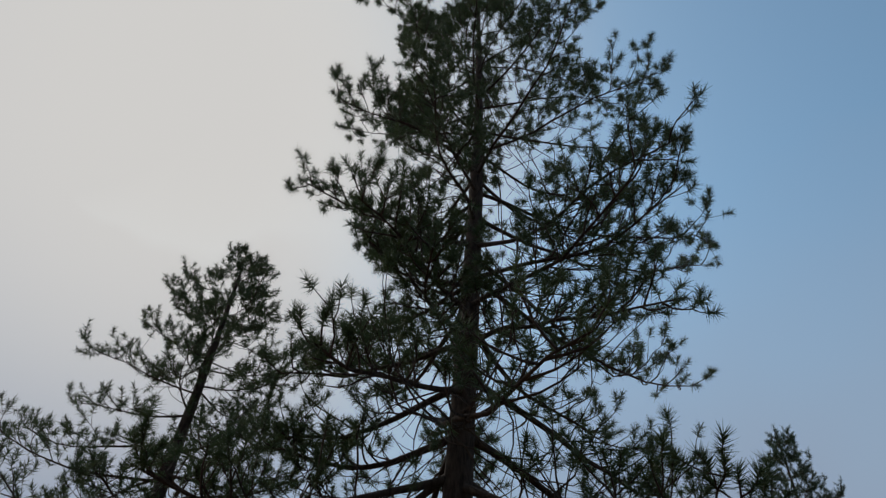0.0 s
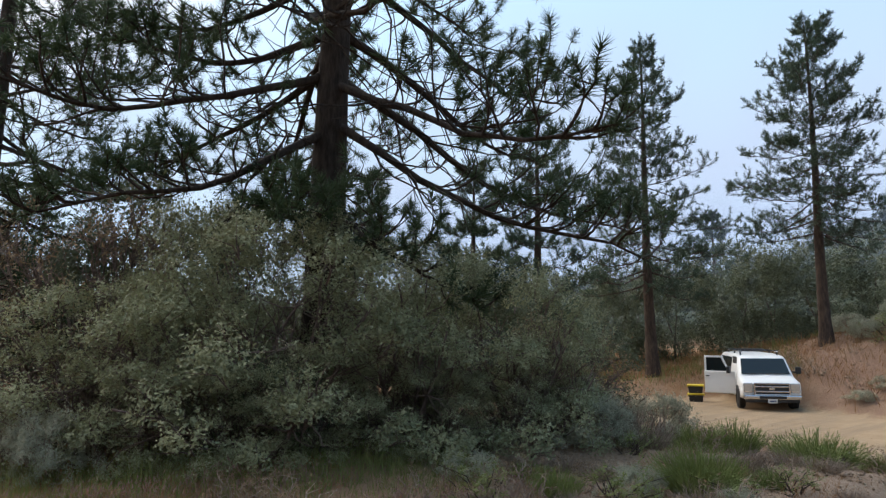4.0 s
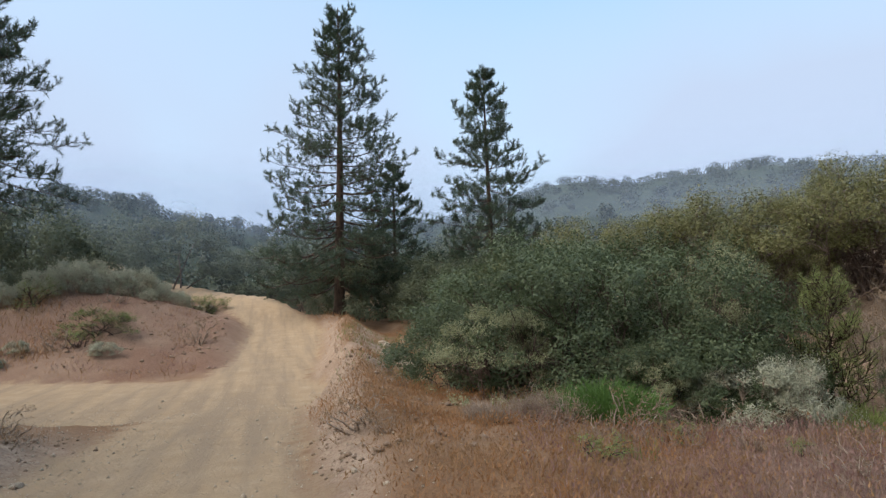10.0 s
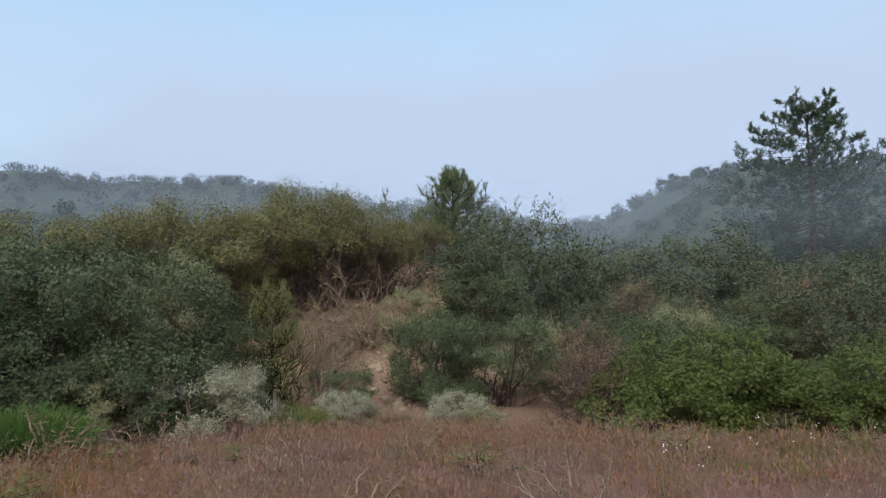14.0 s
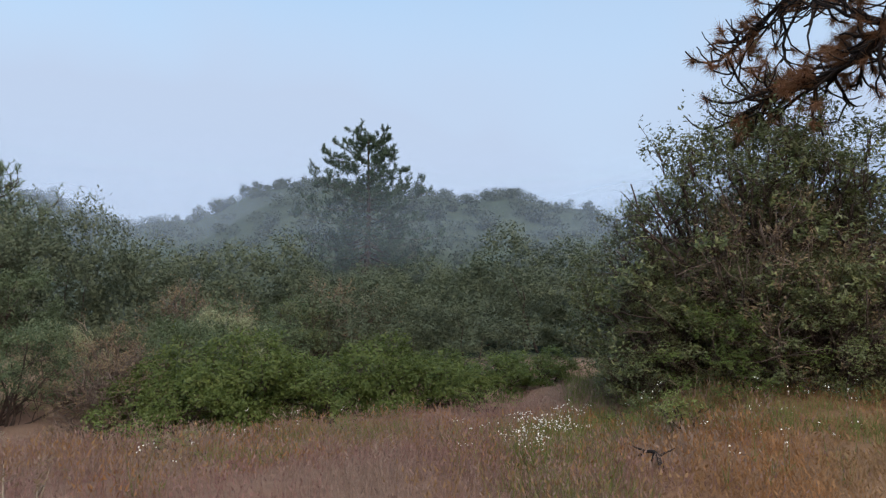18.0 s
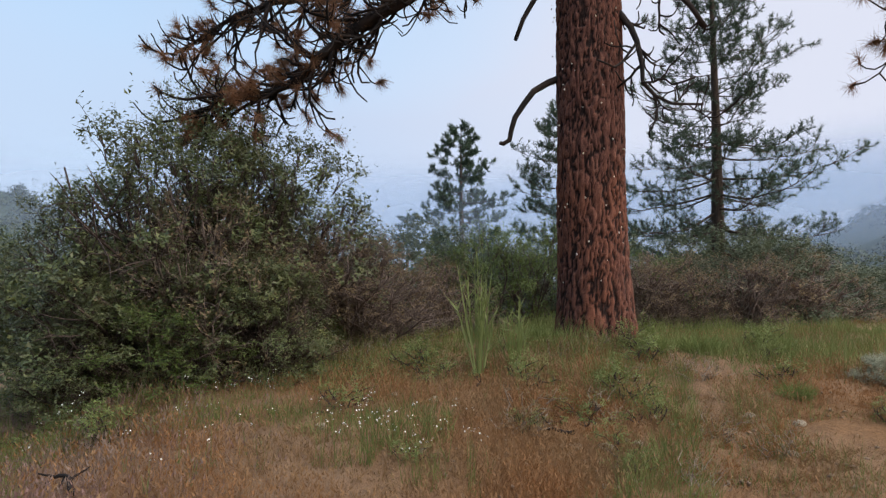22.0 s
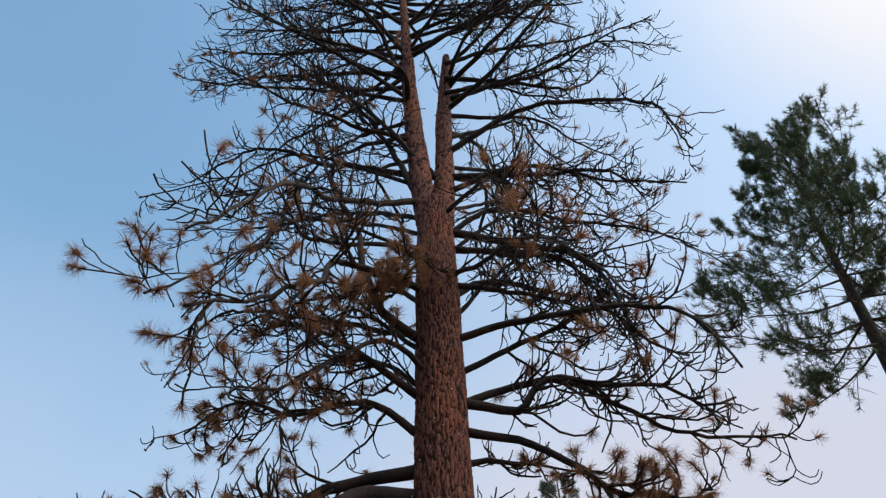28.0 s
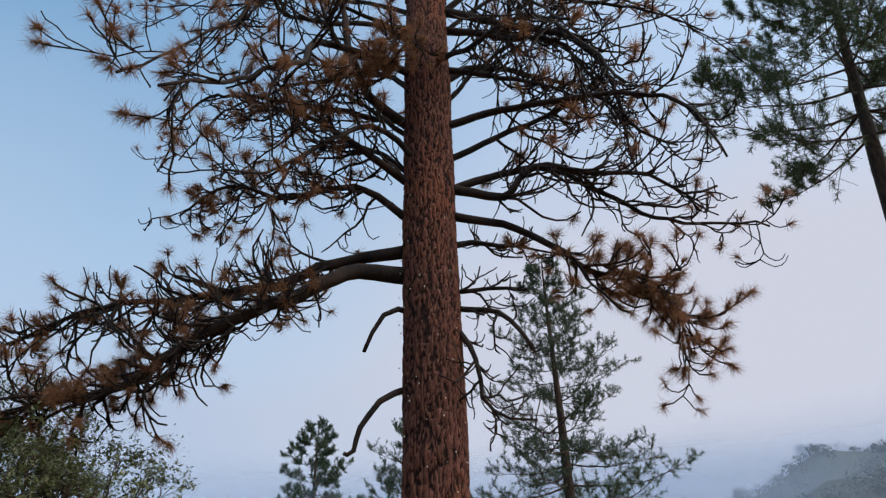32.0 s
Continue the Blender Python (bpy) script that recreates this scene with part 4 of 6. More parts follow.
PLANTS = [
    # sort, bearing, metres off, scale across, scale up
    ("oak", 321, 11.3, 0.91, 0.87), ("oak", 334, 10.4, 1.12, 1.14), ("oak", 346, 11.2, 1.07, 1.04), ("oak", 354.5, 11.4, 0.91, 0.94), ("oak", 340, 13.5, 1.28, 1.22), ("oak", 328, 11, 0.86, 0.76),
    ("far", 308, 19, 1.0, 1.3), ("far", 300, 20, 1.1, 1.1), ("far", 317, 19.5, 1.1, 1.4), ("brown", 312.5, 17, 1.2, 1.4), ("sage", 308, 13.5, 1.0, 1.0), ("sage", 311, 15, 0.9, 0.9), ("sage", 316.5, 12, 0.7, 0.7), ("oak", 329, 12.8, 0.9, 1.35), ("brown", 321, 13.5, 1.2, 1.5), ("far", 326, 15, 1.0, 1.4), ("far", 130, 17, 0.8, 0.75), ("far", 136, 17.5, 0.8, 0.7), ("far", 141.5, 17, 0.8, 0.6), ("manzanita", 124, 15.5, 0.8, 0.8), ("far", 328, 19, 1.1, 1.3), ("far", 350, 18, 1.0, 1.1), ("far", 0, 20, 1.0, 0.9),
    ("manzanita", 58.5, 12.6, 0.75, 0.75), ("manzanita", 64, 11.6, 0.95, 1.0), ("manzanita", 70.5, 11.6, 0.95, 1.05), ("manzanita", 77, 12.4, 0.9, 1.0), ("manzanita", 67, 14.2, 1.1, 1.2), ("manzanita", 73, 14, 1.0, 1.2), ("manzanita", 61, 14.4, 0.9, 0.9),
    ("manzanita", 62, 16, 1.2, 1.0), ("manzanita", 75, 10.9, 0.55, 0.5), ("manzanita", 80.5, 12.2, 0.6, 0.75), ("oak", 72.5, 10.7, 0.4, 0.35), ("oak", 60.5, 11.2, 0.55, 0.5), ("oak", 78.5, 13.6, 0.6, 0.85), ("brown", 79.5, 14.6, 0.7, 0.8), ("manzanita", 83, 12.6, 0.4, 0.5),
    ("chamise", 70, 17, 1.2, 1.15), ("chamise", 75.5, 16.4, 1.2, 1.05), ("chamise", 80.5, 16.4, 1.2, 0.95), ("chamise", 85.5, 16.2, 1.1, 1.0), ("chamise", 90, 16.6, 1.0, 1.05), ("chamise", 93.6, 17.0, 0.8, 0.95), ("bare", 93.8, 15.0, 0.8, 1.0), ("bare", 91.6, 14.4, 0.7, 0.9), ("manzanita", 99.6, 12.8, 0.5, 0.7), ("manzanita", 92.2, 12.2, 0.32, 0.36), ("bare", 90.2, 13.4, 0.7, 0.9), ("chamise", 95.8, 16.8, 0.6, 0.8), ("oak", 97.8, 14.8, 0.36, 0.45), ("brown", 118.5, 16, 1.0, 1.0), ("manzanita", 124, 17, 1.0, 1.1), ("brown", 130, 18, 1.1, 1.0), ("chamise", 64, 20, 1.1, 0.9),
    ("chamise", 84, 15.2, 0.55, 0.75), ("chamise", 98.5, 19.5, 0.7, 0.45), ("bare", 89.0, 14.6, 0.7, 0.8), ("bare", 112.0, 15.5, 0.8, 0.9), ("bare", 166, 10.0, 0.6, 0.7), ("bare", 4.0, 11.6, 0.5, 0.5), ("bare", 62.8, 9.0, 0.35, 0.3), ("bare", 76, 15.2, 0.7, 0.9), ("manzanita", 104.0, 15.6, 0.65, 0.8), ("far", 102.5, 17.5, 0.7, 0.5), ("far", 106, 18, 0.75, 0.9),
    ("manzanita", 100.5, 13, 0.5, 0.62), ("manzanita", 105, 12.8, 0.65, 0.7), ("far", 109, 19, 0.8, 1.15), ("far", 113, 20, 0.8, 1.1), ("brown", 112, 14, 0.7, 0.6), ("oak", 109, 14.5, 0.45, 0.5),
    ("bright", 117, 10.2, 0.65, 0.59), ("bright", 122.5, 10.9, 0.85, 0.81), ("bright", 128, 10.9, 0.75, 0.59), ("bright", 132.5, 11.8, 0.85, 0.74), ("bright", 137.5, 12, 0.80, 0.55), ("bright", 143, 12.6, 0.80, 0.48), ("bright", 147.5, 13.4, 0.60, 0.41), ("brown", 113, 10.6, 0.6, 0.5), ("manzanita", 119, 12.6, 0.6, 0.75), ("oak", 121, 14.6, 0.6, 0.68), ("toyon", 127, 16, 0.5, 0.5), ("manzanita", 117, 14.5, 0.7, 0.8),
    ("far", 117, 23, 1.2, 1.25), ("far", 123, 24, 1.3, 1.35), ("far", 129, 25, 1.2, 1.0), ("far", 135, 24, 1.1, 0.8), ("far", 141, 26, 1.1, 0.9), ("far", 147, 27, 0.9, 0.8), ("far", 152, 26, 0.9, 0.8),
    ("toyon", 163, 11.2, 0.92, 0.86), ("toyon", 169.5, 11.6, 0.92, 0.84), ("toyon", 157.5, 11.4, 0.6, 0.62), ("brown", 166, 10.2, 0.9, 0.9), ("brown", 175, 12, 1.10, 0.74), ("brown", 180.5, 13, 0.90, 0.63),
    ("toyon", 174, 13.5, 0.6, 0.65), ("brown", 170, 10.4, 0.8, 0.7), ("brown", 177.5, 11.6, 1.00, 0.67), ("toyon", 160, 10.2, 0.5, 0.4), ("toyon", 167.5, 9.9, 0.5, 0.38), ("brown", 184, 14.5, 0.90, 0.63), ("far", 183, 17, 0.8, 0.8),
    ("green", 189, 17, 0.9, 0.95), ("green", 193, 17.5, 0.8, 1.0), ("green", 185, 19, 0.9, 0.8), ("green", 203, 17.5, 0.80, 0.72), ("brown", 204.5, 16.4, 1.0, 0.66), ("brown", 209.5, 16.8, 1.1, 0.66), ("brown", 201.5, 15.6, 0.9, 0.62), ("brown", 213.5, 19.0, 1.1, 0.7), ("far", 209, 18.5, 0.90, 0.75), ("far", 214, 22, 0.9, 0.75), ("far", 199, 19, 0.8, 0.8),
    ("far", 218, 24, 0.9, 0.5), ("far", 224, 32, 1.2, 0.8), ("far", 231, 32, 1.2, 0.9), ("far", 217, 33, 1.2, 0.8), ("far", 240, 24, 1.2, 1.0), ("far", 252, 22, 1.2, 1.0), ("far", 266, 22, 1.2, 1.0), ("far", 282, 22, 1.2, 1.0),
    ("far", 2, 33, 1.2, 1.5), ("far", 5, 36, 1.2, 1.6), ("far", 9.5, 36, 1.2, 1.6), ("far", 14, 36, 1.3, 1.65), ("far", 17, 35, 1.0, 1.4), ("far", 20, 38, 1.3, 1.6), ("far", 24, 39, 1.4, 1.6), ("far", 29, 43, 1.4, 1.6), ("far", 34, 46, 1.5, 1.4), ("far", 39.5, 50, 1.5, 1.2),
    ("far", 44, 44, 1.2, 1.0), ("far", 50.5, 39, 1.0, 0.9), ("far", 54, 34, 1.0, 1.0), ("far", 57, 30, 1.0, 0.9), ("far", 61, 27, 1.1, 0.9), ("far", 66, 27, 1.2, 0.9), ("far", 46, 37, 0.6, 0.5),
    ("sage", 80.6, 10.6, 1.05, 1.05), ("sage", 84.2, 10.8, 0.70, 1.12), ("sage", 102, 11.2, 0.75, 0.6), ("sage", 92, 11.2, 0.6, 0.6), ("sage", 72.5, 9.8, 0.4, 0.45), ("vivid", 69.3, 9.2, 1.15, 0.95), ("broom", 88.2, 10.9, 0.9, 0.75),
    ("broom", 90.4, 11.0, 0.6, 0.6), ("dry", 65.8, 8.8, 0.9, 0.9), ("dry", 96.5, 11.2, 0.9, 0.9), ("brown", 82.8, 10.0, 0.25, 0.17), ("dry", 64.2, 9.2, 0.7, 0.8),
    ("broom", 8.3, 8.3, 0.95, 0.95), ("broom", 9.2, 6.6, 0.55, 0.6), ("broom", 9.0, 11.6, 0.8, 0.75), ("broom", 11.8, 11.8, 0.9, 0.9), ("broom", 17.2, 11.2, 1.2, 0.85), ("broom", 21.2, 11.4, 0.5, 0.55), ("broom", 357, 8.0, 0.6, 0.6),
    ("dry", 12, 9.4, 0.7, 0.7), ("dry", 8.5, 9.6, 0.9, 0.5), ("dry", 14.5, 10.8, 0.8, 0.5), ("dry", 5.5, 8.4, 0.7, 0.4), ("dry", 359, 7.4, 0.6, 0.4), ("broom", 13.2, 8.6, 0.4, 0.4), ("broom", 4.2, 7.2, 0.35, 0.35), ("sage", 10.5, 7.4, 0.3, 0.3), ("dry", 18.5, 10.2, 0.5, 0.4), ("broom", 355, 9.2, 0.5, 0.4), ("dry", 4.5, 11.2, 1.3, 1.3), ("sage", 1.0, 11, 0.8, 0.8), ("sage", 6.5, 13, 0.8, 0.9), ("dry", 15, 9.8, 0.5, 0.5), ("sage", 318.5, 10.0, 0.6, 0.9), ("dry", 352, 7.6, 0.8, 0.5),
    ("dry", 358.5, 9.6, 0.8, 0.6), ("sage", 350, 8.8, 0.5, 0.4), ("sage", 3, 8.0, 0.4, 0.4),
    ("sage", 24.5, 31.0, 1.0, 1.1), ("sage", 26.6, 31.6, 1.15, 1.3), ("sage", 29.0, 32.2, 0.95, 1.1), ("sage", 31.0, 32.6, 1.2, 1.35), ("sage", 33.2, 33.2, 0.9, 1.0), ("sage", 22.4, 30.6, 0.8, 0.8), ("sage", 27.8, 34.0, 1.2, 1.6), ("green", 28.4, 26.5, 0.75, 0.36), ("green", 36, 35.5, 0.7, 0.4), ("herb", 24, 30, 2.0, 1.6), ("sage", 21.5, 32.5, 0.90, 0.83), ("sage", 34, 35.4, 0.98, 0.90), ("sage", 36.2, 36.4, 0.83, 0.75),
    ("oak", 326, 10.4, 0.50, 0.45), ("oak", 331.5, 10, 0.55, 0.42), ("oak", 337, 10.1, 0.60, 0.50), ("oak", 342.5, 10.4, 0.60, 0.45), ("oak", 348, 10.6, 0.55, 0.45), ("oak", 353, 10.9, 0.50, 0.42), ("oak", 357.5, 11.9, 0.50, 0.50), ("manzanita", 335, 10.4, 0.45, 0.60), ("brown", 358.5, 12.5, 0.8, 0.8),
    ("chamise", 96.5, 19, 0.56, 0.38), ("chamise", 94, 18.6, 0.56, 0.45), ("bare", 93.2, 13.6, 0.30, 0.36), ("bare", 96, 12.6, 0.21, 0.21),
    ("toyon", 158.5, 9.8, 0.42, 0.30), ("green", 164, 9.4, 0.6, 0.42), ("toyon", 170, 9.6, 0.45, 0.36), ("toyon", 166.5, 12.3, 0.7, 0.98),
    ("tallgrass", 188.0, 8.7, 1.0, 1.0), ("tallgrass", 191.2, 9.0, 0.8, 0.6), ("broom", 193.5, 10.6, 0.6, 0.6), ("broom", 202.5, 10.4, 0.6, 0.5), ("broom", 206, 10.8, 0.8, 0.55), ("broom", 211, 11.6, 0.8, 0.6), ("broom", 212, 8.4, 0.4, 0.35), ("sage", 217.6, 9.6, 0.45, 0.4), ("broom", 175.5, 11.2, 0.6, 0.9),
]
rng = np.random.default_rng(5)
for sort, b, d, across, up in PLANTS:
    g, turn = spot(b, d), rng.uniform(0, 360)
    if sort not in used:
        used.add(sort)
        ob = SORTS[sort]
        ob.matrix_basis = pose(g.x, g.y, g.z - 0.05, 0, 0, turn) @ Matrix.Diagonal((across, across, up, 1))
        tagged(ob, LABELS[sort], "bush" if sort in ("broom", "dry", "sage", "vivid", "weed", "herb") else "shrub", "shrubs of one sort: " + sort)
    else:
        ob = copy_thing(SORTS[sort], pose(g.x, g.y, g.z - 0.05, 0, 0, turn))
        ob.scale = (across, across, up)

# small weeds and dry bushes on the banks and in the grass
for b0, b1, d0, d1, count, sorts in (
    (350, 385, 5.6, 12.5, 64, ("weed", "weed", "dry", "herb", "weed")),
    (312, 352, 6.0, 8.6, 16, ("weed", "weed")),
    (12, 36, 24, 34, 40, ("weed", "weed", "herb", "sage")),
    (48, 104, 7.0, 11.5, 30, ("weed", "herb", "dry", "weed")),
    (91.5, 98.5, 12.2, 17.5, 22, ("weed", "dry", "weed")),
    (108, 165, 7.5, 11, 16, ("herb", "weed")),
    (66, 120, 4.6, 8.5, 14, ("herb", "weed")),
    (176, 222, 5.6, 11.5, 44, ("herb", "herb", "herb", "weed")),
):
    for i in range(count):
        b, d = rng.uniform(b0, b1), rng.uniform(d0, d1)
        g = spot(b, d)
        sort = sorts[int(rng.integers(0, len(sorts)))]
        k = rng.uniform(0.35, 0.95) * (0.5 if sort == "sage" else 1.0) * (1.5 if d > 20 else 1.0)
        turn = rng.uniform(0, 360)
        if float(road_gap(g.x, g.y)[0]) < 0.5:
            continue
        if sort not in used:
            used.add(sort)
            ob = SORTS[sort]
            ob.matrix_basis = pose(g.x, g.y, g.z - 0.04, 0, 0, turn) @ Matrix.Diagonal((k, k, k * 0.8, 1))
            tagged(ob, LABELS[sort], "weed", "shrubs of one sort: " + sort)
        else:
            ob = copy_thing(SORTS[sort], pose(g.x, g.y, g.z - 0.04, 0, 0, turn))
            ob.scale = (k, k, k * rng.uniform(0.6, 1.0))

# scrub that fills the middle distance
for i in range(96):
    b = rng.uniform(-5, 245) if i % 4 else rng.uniform(290, 360)
    d = rng.uniform(25, 60)
    g = spot(b, d)
    if float(road_gap(g.x, g.y)[0]) < 2.2 or (8 < b < 34 and d < 36) or (34 < b < 66 and d < 32) or (62 < b < 114 and d < 46):
        continue
    k = rng.uniform(0.7, 1.25) * (1.0 + d / 150)
    ob = copy_thing(SORTS["far"], pose(g.x, g.y, g.z - 0.05, 0, 0, rng.uniform(0, 360)))
    ob.scale = (k, k, k * rng.uniform(0.7, 1.05))


def hill_scrub():
    s = Shape()
    r2 = np.random.default_rng(77)
    for i in range(3000):
        b, u = r2.uniform(0, 235), r2.uniform(0, 1)
        r = float(np.interp(b, RIDGE_B, RIDGE_R))
        d = 46 + (r - 44) * u**0.8
        x, y = d * math.sin(radians(b)), d * math.cos(radians(b))
        z = float(height(x, y))
        big = r2.random() < 0.05
        w, h = (r2.uniform(1.3, 2.2), r2.uniform(1.3, 2.3)) if big else (r2.uniform(0.8, 2.2), r2.uniform(0.6, 1.5))
        k = 260 if big else 76
        v = unit(r2.normal(0, 1, (k, 3)) + [0, 0, 0.4])
        add_leaves(s, np.array([x, y, z + h * 0.45]) + v * [w, w, h] * r2.uniform(0.35, 0.75, (k, 1)), v, r2, 0.32 if big else 0.30, 0.8)
    return tagged(s.build("hillside_scrub", M["hillleaf"], smooth_faces=False), "dense low green scrub covering the misty hillsides", "scrub", kind="stuff")


hill_scrub()

# ---- the dead pine ----
def spline(points, step=0.28):
    p = np.array([2 * np.array(points[0], float) - points[1], *points, 2 * np.array(points[-1], float) - points[-2]], float)
    out = []
    for i in range(1, len(p) - 2):
        n = max(2, int(np.linalg.norm(p[i + 1] - p[i]) / step))
        for t in np.linspace(0, 1, n, endpoint=False):
            out.append(0.5 * (2 * p[i] + (p[i + 1] - p[i - 1]) * t + (2 * p[i - 1] - 5 * p[i] + 4 * p[i + 1] - p[i + 2]) * t**2 + (3 * p[i] - p[i - 1] - 3 * p[i + 1] + p[i + 2]) * t**3))
    out.append(p[-2])
    return np.array(out)


def claw(start, way, length, rng, steps, curl, wander=0.16):
    """A bare twig that swings upward as it grows."""
    pts, p, w = [np.array(start, float)], np.array(start, float), unit(way)
    for k in range(steps):
        w = unit(w + rng.normal(0, wander, 3) + [0, 0, curl * (k + 1) / steps])
        p = p + w * length / steps
        pts.append(p.copy())
    return np.array(pts)


def dead_limb(root, points, thick, rng, twigs=16, brown=0.0, droop=0.6, bare_from=0.2, blunt=False, label=""):
    wood, brush, places, ways = Shape(), Shape(), [], []
    pts = spline(points)
    u = np.linspace(0, 1, len(pts))
    crook = np.cumsum(rng.normal(0, 0.030, pts.shape), 0)
    pts = pts + (crook - crook[-1] * u[:, None]) * np.minimum(1, u * 4)[:, None]
    radii = np.maximum(thick * (1 - (0.45 if blunt else 0.80) * u**0.8), 0.022)
    wood.tube(pts, radii, 7)
    length = np.linalg.norm(np.diff(pts, axis=0), axis=1).sum()
    for k in range(twigs):
        q = bare_from + (1 - bare_from) * (k + rng.random()) / twigs
        i = min(len(pts) - 2, int(q * (len(pts) - 1)))
        ahead = unit(pts[i + 1] - pts[i])
        across = unit(np.cross(ahead, rng.normal(0, 1, 3)))
        hang = rng.random() < 0.48
        w = ahead * 1.0 + across * rng.uniform(0.5, 1.2) + [0, 0, -0.7 if hang else -0.1]
        ln = rng.uniform(0.5, 1.6) * (0.65 + 0.08 * length) * (1.2 - 0.45 * q) * (1.2 if hang else 1.0)
        tw = claw(pts[i], w, ln, rng, 7, 0.30 if hang else 0.22, 0.26)
        r0 = min(0.036, radii[i] * 0.6)
        wood.tube(tw, np.linspace(r0, 0.015, len(tw)), 4)
        ends = [tw]
        for m in range(int(rng.integers(3, 7))):
            j = 1 + int(6 * (m + rng.random()) / 7)
            t2 = claw(tw[j], unit(tw[min(j + 1, 7)] - tw[j - 1]) + rng.normal(0, 0.75, 3), ln * rng.uniform(0.2, 0.5) + 0.1, rng, 5, 0.42, 0.24)
            wood.tube(t2, np.linspace(min(r0, 0.019), 0.0115, len(t2)), 3)
            ends.append(t2)
        for e in ends:
            if rng.random() < brown * (0.4 + 0.9 * q):
                places.append(e[-1])
                ways.append(unit(e[-1] - e[-2]) + np.array([0, 0, -droop * 0.5]))
                if rng.random() < 0.6:
                    places.append((e[-2] + e[-1]) / 2)
                    ways.append(ways[-1])
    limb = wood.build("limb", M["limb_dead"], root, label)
    if places:
        add_tufts(brush, places, ways, rng, 0.26, 80, 0.008, 0.8, droop * 0.4)
        tagged(brush.build("dry_needles", M["needle_brown"], limb, "dry rust-brown needles", smooth_faces=False), kind="stuff")
    return limb


def bark_tube(name, root, axis_pts, radii, around, step, material, flare=0.0):
    """A trunk whose bark is broken into long raised plates."""
    pts = spline(axis_pts, step)
    u = np.linspace(0, 1, len(pts))
    rr = np.interp(u, np.linspace(0, 1, len(radii)), radii)
    s = Shape()
    s.tube(pts, rr, around)
    v = s.v[-1]
    centre = np.repeat(pts, around, 0)
    out = v - centre
    rad = np.linalg.norm(out, axis=1, keepdims=True)
    out /= rad
    shift, plate = np.empty(len(v)), np.empty(len(v), np.float32)
    for i, (x, y, z) in enumerate(v):
        jag = noise.noise_vector(Vector((x * 6, y * 6, z * 3.5))) * 0.8 + noise.noise_vector(Vector((x * 19, y * 19, z * 9))) * 0.35
        near = noise.voronoi(Vector((x * 12.5, y * 12.5, z * 1.7)) + jag)[0]
        furrow = min(1.0, (near[1] - near[0]) * 4.0)
        fine = noise.noise(Vector((x * 14, y * 14, z * 5)))
        plate[i] = furrow
        shift[i] = 0.038 * (furrow**0.6 - 0.6) + 0.016 * fine + 0.03 * noise.noise(Vector((x * 2, y * 2, z * 0.6)))
    foot = np.exp(-np.maximum(v[:, 2], 0) * 1.6) * flare
    s.v[-1] = v + out * (shift * np.minimum(1, rad[:, 0] / 0.3) + foot)[:, None]
    ob = s.build(name, material, root)
    ob.data.attributes.new("plate", "FLOAT", "POINT").data.foreach_set("value", plate)
    return ob


